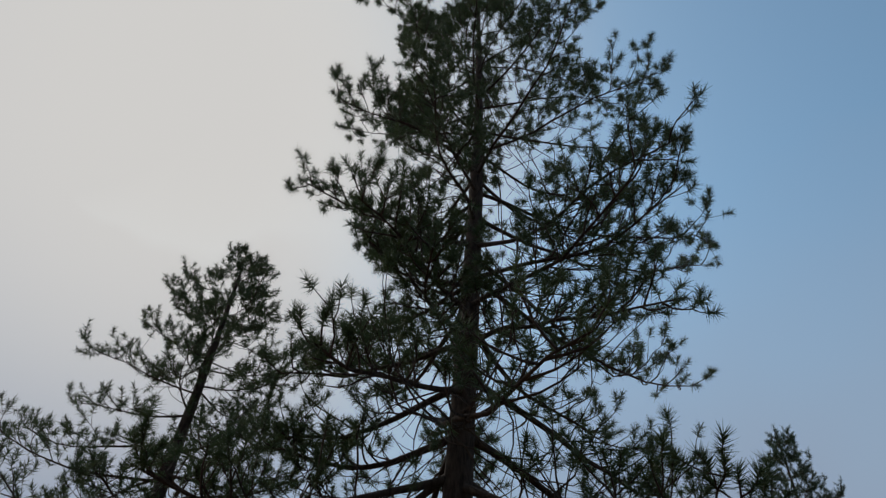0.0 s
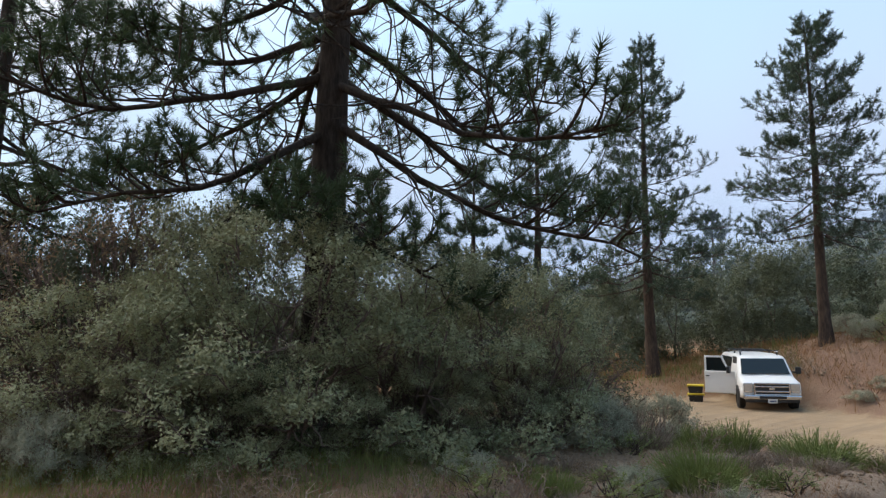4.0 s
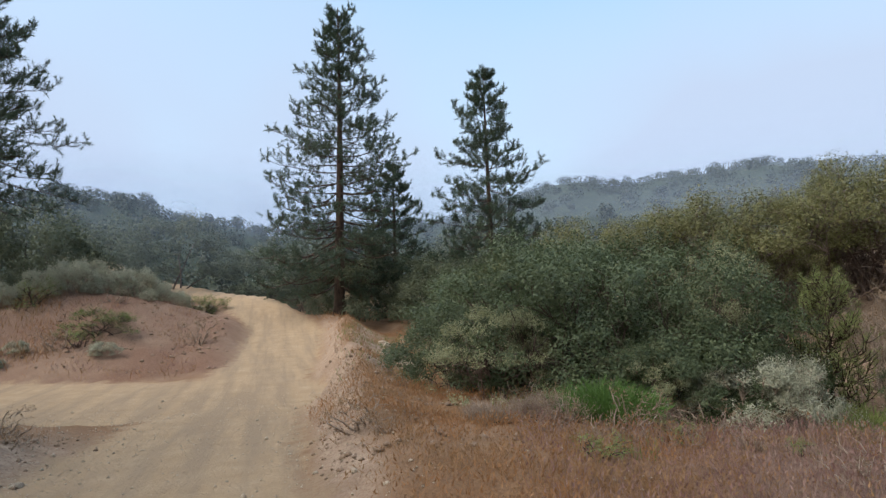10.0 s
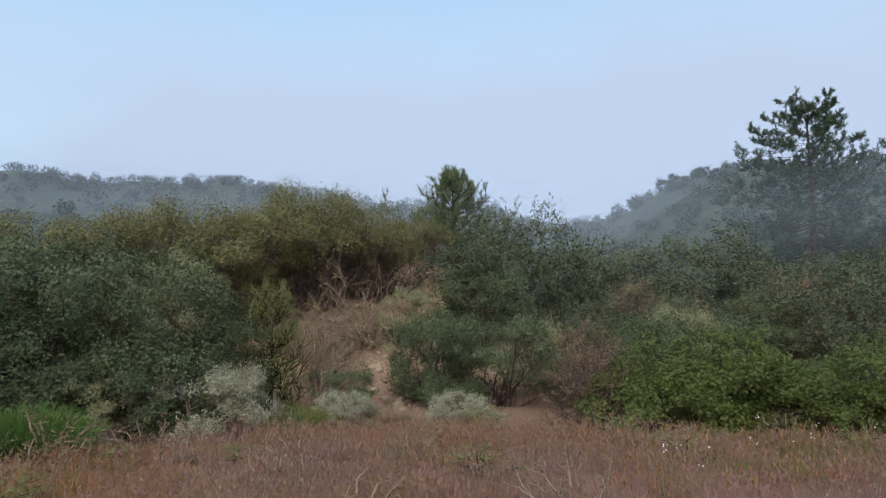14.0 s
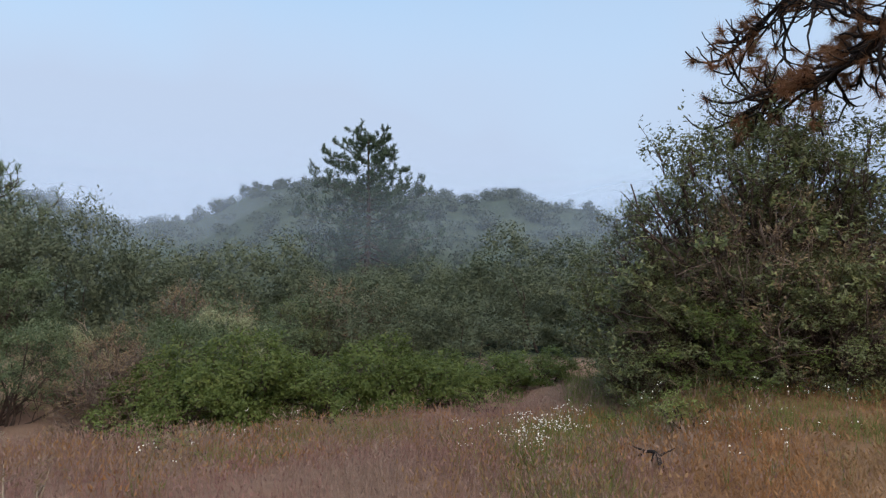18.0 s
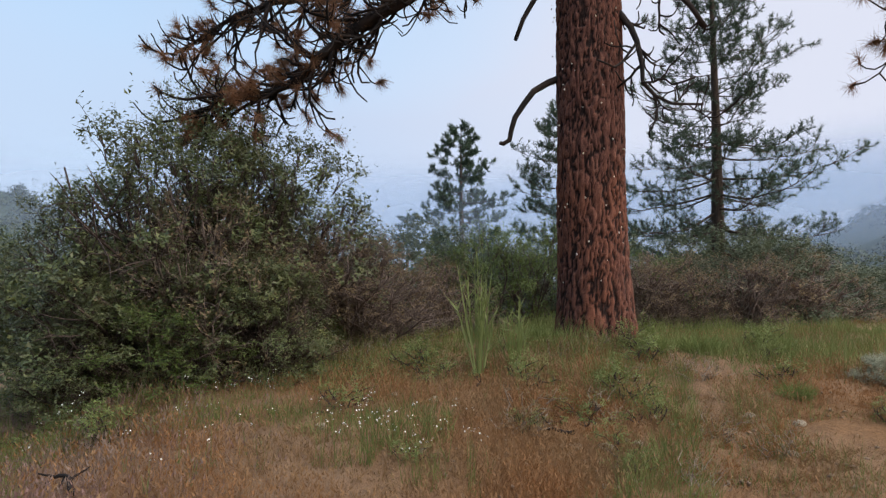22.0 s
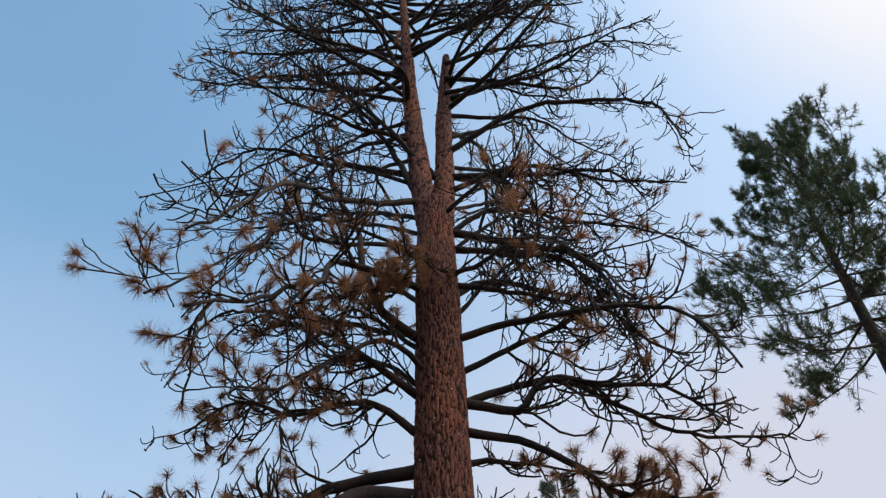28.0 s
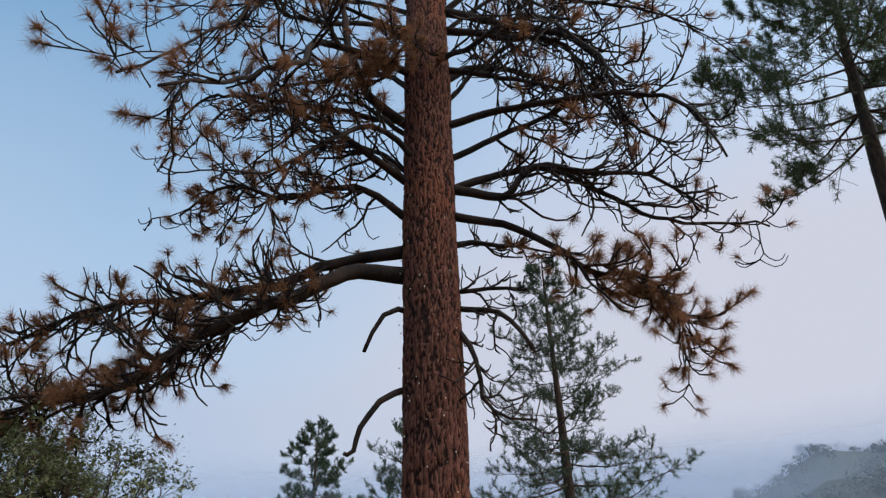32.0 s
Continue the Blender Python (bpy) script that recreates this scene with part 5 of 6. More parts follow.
def dead_pine():
    rng = np.random.default_rng(90)
    where = spot(198.0, 11.5)
    root = empty("dead_pine", where)
    right, toward = bearing(288.0), bearing(18.0)

    def pt(side, z, near=0.0):
        k = 0.965 * ((11.5 - near) / 11.5 if z < 20 else 1.0)
        return np.array(right) * side * k + np.array(toward) * near + np.array([0, 0, (1.65 + (z - 1.7) * k if z > 1.7 else z) - where.z])

    bark_tube("trunk", root, [pt(0, -0.1), pt(0, 2), pt(0.02, 5), pt(0.05, 9), pt(0.1, 13), pt(0.16, 17.2)], [0.60, 0.565, 0.55, 0.54, 0.53, 0.50], 170, 0.05, M["bark_dead"], 0.13)
    bark_tube("left_stem", root, [pt(-0.05, 16.4), pt(-0.25, 19, 0.1), pt(-0.55, 24, 0.3), pt(-0.7, 29, 0.9), pt(-0.9, 34.0, 1.6)], [0.36, 0.32, 0.26, 0.19, 0.10], 36, 0.10, M["bark_dead"])
    bark_tube("right_stem", root, [pt(0.36, 16.4), pt(0.55, 19, -0.1), pt(0.7, 23, 0.0), pt(1.0, 27.5, 0.2)], [0.34, 0.30, 0.25, 0.15], 36, 0.10, M["bark_dead"])

    def limb(spec, thick, **kw):
        return dead_limb(root, [pt(*p) for p in spec], thick, rng, **kw)

    limb([(-0.4, 7.9), (-1.4, 8.0, 0.3), (-2.2, 7.6, 0.6), (-2.9, 7.3, 0.8), (-4.2, 6.8, 1.1), (-5.3, 6.1, 1.3), (-6.0, 5.7, 1.4), (-7.3, 5.5, 1.5), (-8.2, 5.2, 1.5)], 0.19, twigs=62, brown=0.40, bare_from=0.3, droop=1.0)
    limb([(-0.4, 8.5), (-2.0, 8.3, -0.2), (-3.2, 7.8, 0.0), (-4.5, 7.6, 0.2), (-5.9, 7.4, 0.4), (-7.3, 7.2, 0.5), (-8.2, 6.7, 0.6)], 0.15, twigs=56, brown=0.36, bare_from=0.2, droop=0.9)
    limb([(-0.4, 7.1), (-0.9, 7.0, 0.3), (-1.3, 6.3, 0.4)], 0.065, twigs=0, blunt=True)
    limb([(-0.4, 5.55), (-1.0, 5.3, 0.3), (-1.35, 4.85, 0.4), (-1.45, 4.45, 0.4), (-1.62, 4.40, 0.4)], 0.066, twigs=0, blunt=True)
    limb([(0.4, 7.5), (1.2, 7.6, 0.2), (2.0, 7.5, 0.3)], 0.055, twigs=5, blunt=True)
    limb([(0.4, 7.15), (1.3, 7.0, 0.3), (1.7, 6.6, 0.4), (2.0, 6.2, 0.4)], 0.065, twigs=3, blunt=True)
    limb([(0.4, 6.9), (0.8, 6.1, 0.4), (0.9, 5.4, 0.5), (1.4, 4.9, 0.5), (1.9, 4.85, 0.5)], 0.07, twigs=9)
    limb([(0.4, 9.4), (1.8, 9.05, 0.2), (2.7, 8.4, 0.3), (3.3, 7.9, 0.4), (4.2, 7.7, 0.4), (4.8, 7.1, 0.4), (5.0, 6.0, 0.4)], 0.11, twigs=34, brown=0.85, bare_from=0.42, droop=0.9)
    limb([(0.4, 10.1), (1.6, 9.9, 0.4), (2.0, 9.9, 0.6), (2.5, 10.6, 0.7), (3.8, 10.4, 0.8), (5.0, 10.3, 0.8), (5.7, 9.7, 0.8), (6.5, 9.9, 0.8)], 0.12, twigs=26, brown=0.06)
    limb([(0.4, 8.6), (1.6, 8.7, -0.5), (2.9, 8.3, -0.9)], 0.08, twigs=12, brown=0.1)
    limb([(0.4, 13.8), (2.0, 13.5, 0.4), (3.2, 13.0, 0.6), (4.0, 12.5, 0.6)], 0.10, twigs=20, brown=0.12)
    limb([(0.45, 16.0), (3.5, 15.2, 0.4), (4.5, 14.1, 0.6), (4.9, 11.9, 0.7), (5.9, 11.1, 0.8)], 0.13, twigs=30, brown=0.04)
    limb([(0.4, 15.2), (2.6, 15.1, -0.8), (4.0, 14.2, -1.2), (4.6, 12.6, -1.4)], 0.10, twigs=22, brown=0.03)
    limb([(-0.3, 10.2), (-1.0, 10.8, 0.5), (-2.1, 11.9, 1.0), (-3.4, 12.6, 1.2), (-4.4, 13.0, 1.3)], 0.11, twigs=22, brown=0.3, droop=1.2)
    limb([(-0.3, 9.2), (-1.6, 10.2, 0.2), (-3.0, 10.1, 0.4), (-4.4, 10.5, 0.5), (-5.4, 9.6, 0.6)], 0.10, twigs=26, brown=0.35, droop=1.2)
    limb([(-0.3, 11.9), (-1.4, 13.0, 0.6), (-2.0, 14.6, 0.9), (-2.3, 16.4, 1.0), (-3.0, 18.0, 1.2), (-3.6, 20.0, 1.3)], 0.13, twigs=24, brown=0.14)
    limb([(-0.2, 13.8), (-1.2, 13.9, 1.0), (-2.4, 13.4, 1.8)], 0.09, twigs=16, brown=0.8, droop=1.2)
    limb([(0.0, 14.8, 0.4), (-0.5, 15.0, 1.4), (-1.0, 14.4, 2.0)], 0.08, twigs=14, brown=0.9, droop=1.3)
    limb([(-0.3, 17.6), (-1.4, 20.5, 0.4), (-3.1, 23.2, 0.9), (-5.0, 23.8, 1.3)], 0.13, twigs=24, brown=0.10)
    limb([(-0.6, 25.0, 0.4), (-2.8, 25.6, 1.0), (-4.7, 27.0, 1.8), (-5.9, 29.2, 2.2)], 0.10, twigs=24)
    limb([(0.3, 18.7), (-1.7, 21.0, 1.0), (-3.5, 22.6, 1.4), (-4.9, 24.4, 1.7)], 0.12, twigs=24, brown=0.05)
    limb([(0.6, 18.8), (3.2, 18.8, 0.3), (5.7, 18.6, 0.9), (6.6, 17.3, 1.0)], 0.12, twigs=28)
    limb([(0.8, 24.0), (4.4, 23.6, 1.2), (6.6, 24.6, 2.0), (8.6, 25.0, 2.6)], 0.11, twigs=28)
    limb([(1.0, 27.0), (3.2, 29.0, 1.2), (5.2, 32.6, 2.0), (6.9, 35.6, 2.6)], 0.10, twigs=28)
    limb([(-0.9, 33.2, 1.5), (-1.6, 35.6, 2.3), (-2.9, 37.6, 3.2)], 0.06, twigs=20, bare_from=0.05)
    limb([(-0.8, 31.2, 1.2), (-3.0, 33.4, 2.2), (-4.6, 35.0, 3.0)], 0.06, twigs=20, bare_from=0.05)
    limb([(0.45, 15.3), (3.3, 14.7, 0.3), (4.1, 13.9, 0.4), (4.6, 11.9, 0.4)], 0.10, twigs=20, brown=0.05)
    for i in range(56):
        z = 9.5 + 22 * ((i + rng.random()) / 56)
        side = (1 if i % 2 else -1) * rng.uniform(0.25, 1.0)
        ln = rng.uniform(4.6, 7.6) * (1.0 if z < 13 else 1.22)
        near = rng.uniform(-0.7, 0.8)
        w = np.array([side, 0.0, near])
        w = w / np.linalg.norm(w) * ln * (1.05 if side < 0 and 13 < z < 26 else 1.0)
        stem_left = side < 0 or z > 26
        hub = 0.1 if z < 17 else (np.interp(z, [16.4, 24, 34], [-0.05, -0.55, -0.9]) if stem_left else np.interp(z, [16.4, 23, 27.5], [0.36, 0.7, 1.0]))
        deep = np.interp(z, [17, 24, 34], [0.0, 0.3, 1.6]) if stem_left else 0.0
        up = rng.uniform(0.3, 1.5)
        crook = rng.normal(0, 0.6, (3, 3))
        limb([(hub + 0.02 * w[0], z, deep), (hub + 0.33 * w[0] + crook[0, 0], z + up + crook[0, 1], deep + 0.33 * w[2]), (hub + 0.68 * w[0] + crook[1, 0], z + up * 0.9 + crook[1, 1], deep + 0.68 * w[2]),
              (hub + w[0], z - rng.uniform(-0.2, 1.6), deep + w[2])], rng.uniform(0.07, 0.12), twigs=15, brown=(0.34 if side < 0 else 0.16) if z < 17 else 0.07)
    for i in range(18):
        z, side = 23.5 + 0.5 * i, 1 if i % 2 else -1
        hub = np.interp(z, [16.4, 24, 34], [-0.05, -0.55, -0.9]) if side < 0 or z > 26.5 else np.interp(z, [16.4, 23, 27.5], [0.36, 0.7, 1.0])
        deep, ln, near = np.interp(z, [17, 24, 34], [0.0, 0.3, 1.6]), side * rng.uniform(6.4, 9.4) * (1.0 if z < 29 else 0.85), rng.uniform(-1.5, 2.0)
        limb([(hub, z, deep), (hub + 0.3 * ln, z + rng.uniform(0.2, 1.2), deep + 0.3 * near), (hub + 0.7 * ln, z + rng.uniform(0.6, 2.0), deep + 0.7 * near), (hub + ln, z + rng.uniform(0.0, 3.0), deep + near)], rng.uniform(0.09, 0.125), twigs=17, brown=0.12 if side < 0 and z < 27 else 0.02)
    drops = Shape()
    for _ in range(150):
        a, z = rng.uniform(0, 2 * np.pi), rng.uniform(0.8, 10) ** 1.0
        n = np.array([math.cos(a), math.sin(a), 0])
        c = n * 0.585 + [0.02, 0.01, z - where.z]
        r = rng.uniform(0.008, 0.018)
        drops.add(c + r * np.array([(1, 0, 0), (-1, 0, 0), (0, 1, 0), (0, -1, 0), (0, 0, 1.3), (0, 0, -1.3)]), [(0, 2, 4), (2, 1, 4), (1, 3, 4), (3, 0, 4), (2, 0, 5), (1, 2, 5), (3, 1, 5), (0, 3, 5)])
    tagged(drops.build("resin_beads", plain("pale_resin", (0.8, 0.72, 0.6), 0.35), root, "pale beads of dried resin"), kind="stuff")
    return tagged(root, "huge dying pine with furrowed red-brown bark and bare limbs", "pine tree")


dead_pine()

# ---- the parked van and the tote beside it ----
def part(name, bm, material, parent, label=""):
    me = bpy.data.meshes.new(name)
    bm.to_mesh(me)
    bm.free()
    me.materials.append(material)
    ob = new(name, me)
    ob.parent = parent
    return tagged(ob, label)


def block(size, at, bevel=0.02, turn=None, segments=2):
    bm = bmesh.new()
    bmesh.ops.create_cube(bm, size=1.0)
    bmesh.ops.scale(bm, vec=size, verts=bm.verts)
    if bevel:
        bmesh.ops.bevel(bm, geom=bm.edges[:], offset=min(bevel, min(size) * 0.45), segments=segments, affect="EDGES", profile=0.5)
    bmesh.ops.transform(bm, matrix=Matrix.Translation(at) @ (turn or Matrix()), verts=bm.verts)
    return bm


def slab(corners, thick, bevel=0.0):
    """A flat panel through four corners, given a thickness along its normal."""
    bm = bmesh.new()
    v = [bm.verts.new(c) for c in corners]
    f = bm.faces.new(v)
    f.normal_update()
    n = f.normal * thick
    got = bmesh.ops.extrude_face_region(bm, geom=[f])
    bmesh.ops.translate(bm, vec=n, verts=[g for g in got["geom"] if isinstance(g, bmesh.types.BMVert)])
    bmesh.ops.recalc_face_normals(bm, faces=bm.faces)
    if bevel:
        bmesh.ops.bevel(bm, geom=bm.edges[:], offset=bevel, segments=2, affect="EDGES", profile=0.5)
    return bm


def wheel_ring(r_out, r_in, width, sides=28):
    bm = bmesh.new()
    prof = [(r_in, -width / 2), (r_out * 0.93, -width / 2), (r_out, -width * 0.32), (r_out, width * 0.32), (r_out * 0.93, width / 2), (r_in, width / 2)]
    rows = [[bm.verts.new((w, r * math.cos(a), r * math.sin(a))) for r, w in prof] for a in np.linspace(0, 2 * np.pi, sides, endpoint=False)]
    for i in range(sides):
        a, b = rows[i], rows[(i + 1) % sides]
        for j in range(len(prof)):
            k = (j + 1) % len(prof)
            bm.faces.new((a[j], a[k], b[k], b[j]))
    bmesh.ops.recalc_face_normals(bm, faces=bm.faces)
    return bm


def disc(r, width, x, y, z, sides=24, dish=0.03):
    bm = bmesh.new()
    bmesh.ops.create_cone(bm, cap_ends=True, segments=sides, radius1=r, radius2=r - dish, depth=width)
    bmesh.ops.transform(bm, matrix=Matrix.Translation((x, y, z)) @ Matrix.Rotation(radians(90), 4, "Y"), verts=bm.verts)
    return bm


def van_body():
    prof = [(0.10, 0.45), (0.05, 0.60), (0.04, 0.92), (0.10, 1.02), (0.42, 1.13), (0.86, 1.24), (1.12, 1.50), (1.44, 1.86), (1.68, 1.96), (2.4, 2.01), (5.2, 2.01), (5.44, 1.92), (5.52, 1.40), (5.54, 0.52), (4.9, 0.42), (1.0, 0.42)]
    slices = [-1.0, -0.965, -0.86, -0.5, 0.0, 0.5, 0.86, 0.965, 1.0]
    setback = [0.16, 0.08, 0.03, 0.005, 0.0, 0.005, 0.03, 0.08, 0.16]
    crown = [0.10, 0.045, 0.015, 0.004, 0.0, 0.004, 0.015, 0.045, 0.10]
    bm = bmesh.new()
    rows = []
    for s, back_off, low in zip(slices, setback, crown):
        row = []
        for y, z in prof:
            half = 0.985 if z < 1.25 else 0.985 - 0.155 * ((z - 1.25) / 0.82)
            yy = y + back_off * (0.5 if y < 1.7 else 0) - back_off * 0.6 * (1 if y > 5.1 else 0)
            row.append(bm.verts.new((s * half, yy, z - low * (1 if z > 1.05 else 0))))
        rows.append(row)
    n = len(prof)
    for a, b in zip(rows, rows[1:]):
        for j in range(n):
            bm.faces.new((a[j], a[(j + 1) % n], b[(j + 1) % n], b[j]))
    bm.faces.new(rows[0])
    bm.faces.new(rows[-1][::-1])
    bmesh.ops.recalc_face_normals(bm, faces=bm.faces)
    return bm


def van():
    g = spot(15.8, 24.0)
    root = empty("van", (g.x, g.y, -0.8))
    root.rotation_euler = (0, 0, radians(-5))
    root.scale = (0.9, 0.9, 0.9)
    paint = plain("white_van_paint", (0.80, 0.80, 0.79), 0.28, 0.0, 0.08, 3.0)
    glass, glass_t, glass_p = shader("dark_glass")
    glass_p.inputs["Base Color"].default_value = (0.012, 0.016, 0.018, 1)
    glass_p.inputs["Roughness"].default_value = 0.05
    black, rubber, chrome = plain("black_trim", (0.02, 0.02, 0.022), 0.55), plain("tyre_rubber", (0.018, 0.018, 0.018), 0.85), plain("dull_chrome", (0.55, 0.55, 0.56), 0.25, 1.0, 0.05)
    lens_glass = plain("headlight_lens", (0.62, 0.65, 0.68), 0.12, 0.7, 0.3)
    amber = plain("amber_lens", (0.62, 0.50, 0.40), 0.2)
    grey = plain("grey_plate", (0.62, 0.63, 0.62), 0.5)
    part("body", van_body(), paint, root).data.shade_smooth()
    part("windshield", slab([(-0.84, 0.905, 1.285), (0.84, 0.905, 1.285), (0.76, 1.405, 1.825), (-0.76, 1.405, 1.825)], 0.035, 0.008), glass, root, "dark windshield")
    for x in (-0.36, 0.32):
        part("wiper", slab([(x - 0.30, 0.865, 1.285), (x + 0.30, 0.87, 1.295), (x + 0.30, 0.885, 1.315), (x - 0.30, 0.88, 1.305)], 0.02), black, root)
    grille = part("grille", block((1.16, 0.05, 0.40), (0, 0.03, 0.79), 0.03), black, root, "black and chrome grille")
    for sx in (-1, 1):
        part("grille_frame", block((0.05, 0.05, 0.42), (sx * 0.58, 0.005, 0.79), 0.015), chrome, grille)
    for z in (0.59, 0.99):
        part("grille_frame", block((1.2, 0.05, 0.05), (0, 0.005, z), 0.015), chrome, grille)
    for z in (0.70, 0.88):
        part("slat", block((1.12, 0.03, 0.05), (0, 0.0, z), 0.01), chrome, grille)
    part("badge", block((0.20, 0.02, 0.085), (0, -0.014, 0.80), 0.008), chrome, grille, "plain oval badge")
    for sx in (-1, 1):
        lamp = part("headlight", block((0.33, 0.06, 0.34), (sx * 0.78, 0.055, 0.83), 0.04), lens_glass, root, "clear headlight")
        part("turn_signal", block((0.25, 0.05, 0.07), (sx * 0.78, 0.045, 0.69), 0.02), amber, lamp)
    bumper = part("bumper", block((1.94, 0.20, 0.17), (0, 0.02, 0.50), 0.05), chrome, root, "dull chrome front bumper")
    part("valance", block((1.80, 0.14, 0.12), (0, 0.05, 0.37), 0.03), black, bumper, "black lower valance")
    part("air_intake", block((0.9, 0.03, 0.10), (0, -0.085, 0.50), 0.01), black, root)
    plate = part("licence_plate", block((0.31, 0.015, 0.155), (-0.02, -0.095, 0.37), 0.005), grey, root)
    part("plate_bar", block((0.22, 0.006, 0.05), (-0.02, -0.106, 0.37), 0.0), plain("plate_ink", (0.08, 0.1, 0.2), 0.6), plate)
    for sx in (-1, 1):
        for y in (1.02, 4.55):
            arch = part("wheel_arch", disc(0.43, 0.05, sx * 0.985, y, 0.42, 28, 0.0), black, root)
            tyre = wheel_ring(0.37, 0.21, 0.24)
            bmesh.ops.translate(tyre, vec=(sx * 0.90, y, 0.37), verts=tyre.verts)
            wheel = part("wheel", tyre, rubber, root)
            part("rim", disc(0.215, 0.20, sx * 0.905, y, 0.37), chrome, wheel)
    # far mirror
    part("mirror", block((0.20, 0.14, 0.26), (1.16, 1.05, 1.42), 0.04), black, root, "black wing mirror")
    part("mirror_arm", block((0.16, 0.05, 0.05), (1.02, 1.06, 1.36), 0.01), black, root)
    # side windows
    for sx in (-1, 1):
        for y0, y1 in ((2.55, 3.75), (3.85, 5.1)):
            part("side_window", slab([(sx * 0.978, y0, 1.30), (sx * 0.978, y1, 1.30), (sx * 0.868, y1, 1.86), (sx * 0.868, y0, 1.86)], 0.02 * -sx, 0.004), glass, root, "dark side window")
    part("side_window", slab([(0.978, 1.35, 1.30), (0.978, 2.4, 1.30), (0.868, 2.4, 1.86), (0.868, 1.62, 1.86)], -0.02, 0.004), glass, root, "dark side window")
    # black sheet on the uncut body, painting the shade of the open cabin
    part("cabin_shade", slab([(-0.992, 1.22, 0.55), (-0.992, 2.38, 0.55), (-0.868, 2.38, 1.90), (-0.868, 1.55, 1.90)], 0.012), plain("cabin_shade_black", (0.02, 0.019, 0.018), 0.9), root, "black sheet that paints the shade inside the open door")
    # open front door, hinged at its front edge
    hinge = Matrix.Translation((-1.0, 1.22, 0)) @ Matrix.Rotation(radians(66), 4, "Z")
    door_bm = block((0.07, 1.16, 0.86), (-0.02, 0.58, 0.93), 0.03)
    for y, z0, z1, tilt in ((1.12, 1.30, 1.90, 0.0), (0.22, 1.30, 1.90, 0.27)):
        post = block((0.05, 0.07, (z1 - z0) * 1.08), (0.03, y + tilt * 0.5, (z0 + z1) / 2), 0.012, Matrix.Rotation(-tilt * 1.5, 4, "X"))
        tmp = bpy.data.meshes.new("post")
        post.to_mesh(tmp)
        post.free()
        door_bm.from_mesh(tmp)
        bpy.data.meshes.remove(tmp)
    rail = block((0.05, 0.72, 0.07), (0.06, 0.80, 1.91), 0.012)
    tmp = bpy.data.meshes.new("rail")
    rail.to_mesh(tmp)
    rail.free()
    door_bm.from_mesh(tmp)
    bpy.data.meshes.remove(tmp)
    bmesh.ops.transform(door_bm, matrix=hinge, verts=door_bm.verts)
    door = part("front_door", door_bm, paint, root, "open white front door")
    pane = slab([(0.02, 0.26, 1.35), (0.02, 1.09, 1.35), (0.05, 1.09, 1.88), (0.05, 0.50, 1.88)], 0.012)
    bmesh.ops.transform(pane, matrix=hinge, verts=pane.verts)
    part("door_glass", pane, glass, door)
    for name, size, at, mat in (("door_handle", (0.03, 0.14, 0.04), (-0.075, 1.02, 1.16), black), ("wing_mirror", (0.20, 0.12, 0.26), (-0.17, 0.20, 1.42), black), ("door_card", (0.02, 1.0, 0.7), (0.025, 0.58, 0.93), plain("grey_door_card", (0.35, 0.34, 0.33), 0.8))):
        bm = block(size, at, 0.012)
        bmesh.ops.transform(bm, matrix=hinge, verts=bm.verts)
        part(name, bm, mat, door)
    rack = part("roof_rack", block((0.05, 3.2, 0.05), (-0.66, 3.3, 2.11), 0.015), chrome, root, "low roof rack")
    for x in (-0.66, 0.66):
        for y in (1.9, 3.2, 4.6):
            part("rack_foot", block((0.05, 0.09, 0.16), (x, y, 2.03), 0.012), black, rack)
    part("rack_rail", block((0.05, 3.2, 0.05), (0.66, 3.3, 2.11), 0.015), chrome, rack)
    for y in (1.9, 3.2, 4.6):
        part("cross_bar", block((1.40, 0.06, 0.04), (0, y, 2.13), 0.012), black, rack)
    return tagged(root, "white passenger van with its front door standing open on sand", "van")


van()


def tote(b, d, lid_colour):
    g = spot(b, d)
    root = empty("storage_tote", (g.x, g.y, g.z))
    root.rotation_euler = (0, 0, radians(-12))
    root.scale = (0.95, 0.95, 0.80)
    black, yellow = plain("black_tote", (0.018, 0.018, 0.02), 0.5), plain("yellow_lid", lid_colour, 0.45)
    for z, name in ((0.0, "lower_box"), (0.40, "upper_box")):
        bm = block((0.56, 0.38, 0.32), (0, 0, z + 0.16), 0.03)
        for v in bm.verts:
            k = 0.86 + 0.14 * (v.co.z - z) / 0.32
            v.co.x, v.co.y = v.co.x * k, v.co.y * k
        part(name, bm, black, root)
        lid = part("lid", block((0.62, 0.43, 0.075), (0, 0, z + 0.35), 0.025), yellow, root, "yellow lid")
        for sx in (-1, 1):
            part("latch", block((0.03, 0.10, 0.09), (sx * 0.31, 0, z + 0.31), 0.008), yellow, lid)
    return tagged(root, "two stacked black totes with yellow lids on the sand", "storage tote")


tote(10.3, 26.4, (0.78, 0.60, 0.04))


def stick(name, b, d, length, thick, turn, seed, label):
    rng = np.random.default_rng(seed)
    g = spot(b, d)
    s = Shape()
    pts = bent((-length / 2, 0, 0.03), (1, 0.1, 0.12), length, rng, 9, 0.16)
    s.tube(pts, np.linspace(thick, thick * 0.45, len(pts)), 7)
    for i in (3, 5, 7):
        t2 = bent(pts[i], rng.normal(0, 0.5, 3) + [0.6, 0, 0.5], length * 0.22, rng, 4, 0.25)
        s.tube(t2, np.linspace(thick * 0.5, thick * 0.2, 5), 5)
    ob = s.build(name, M["limb_dead"])
    ob.matrix_world = pose(g.x, g.y, g.z + 0.03, 0, 0, turn)
    return tagged(ob, label, "branch")


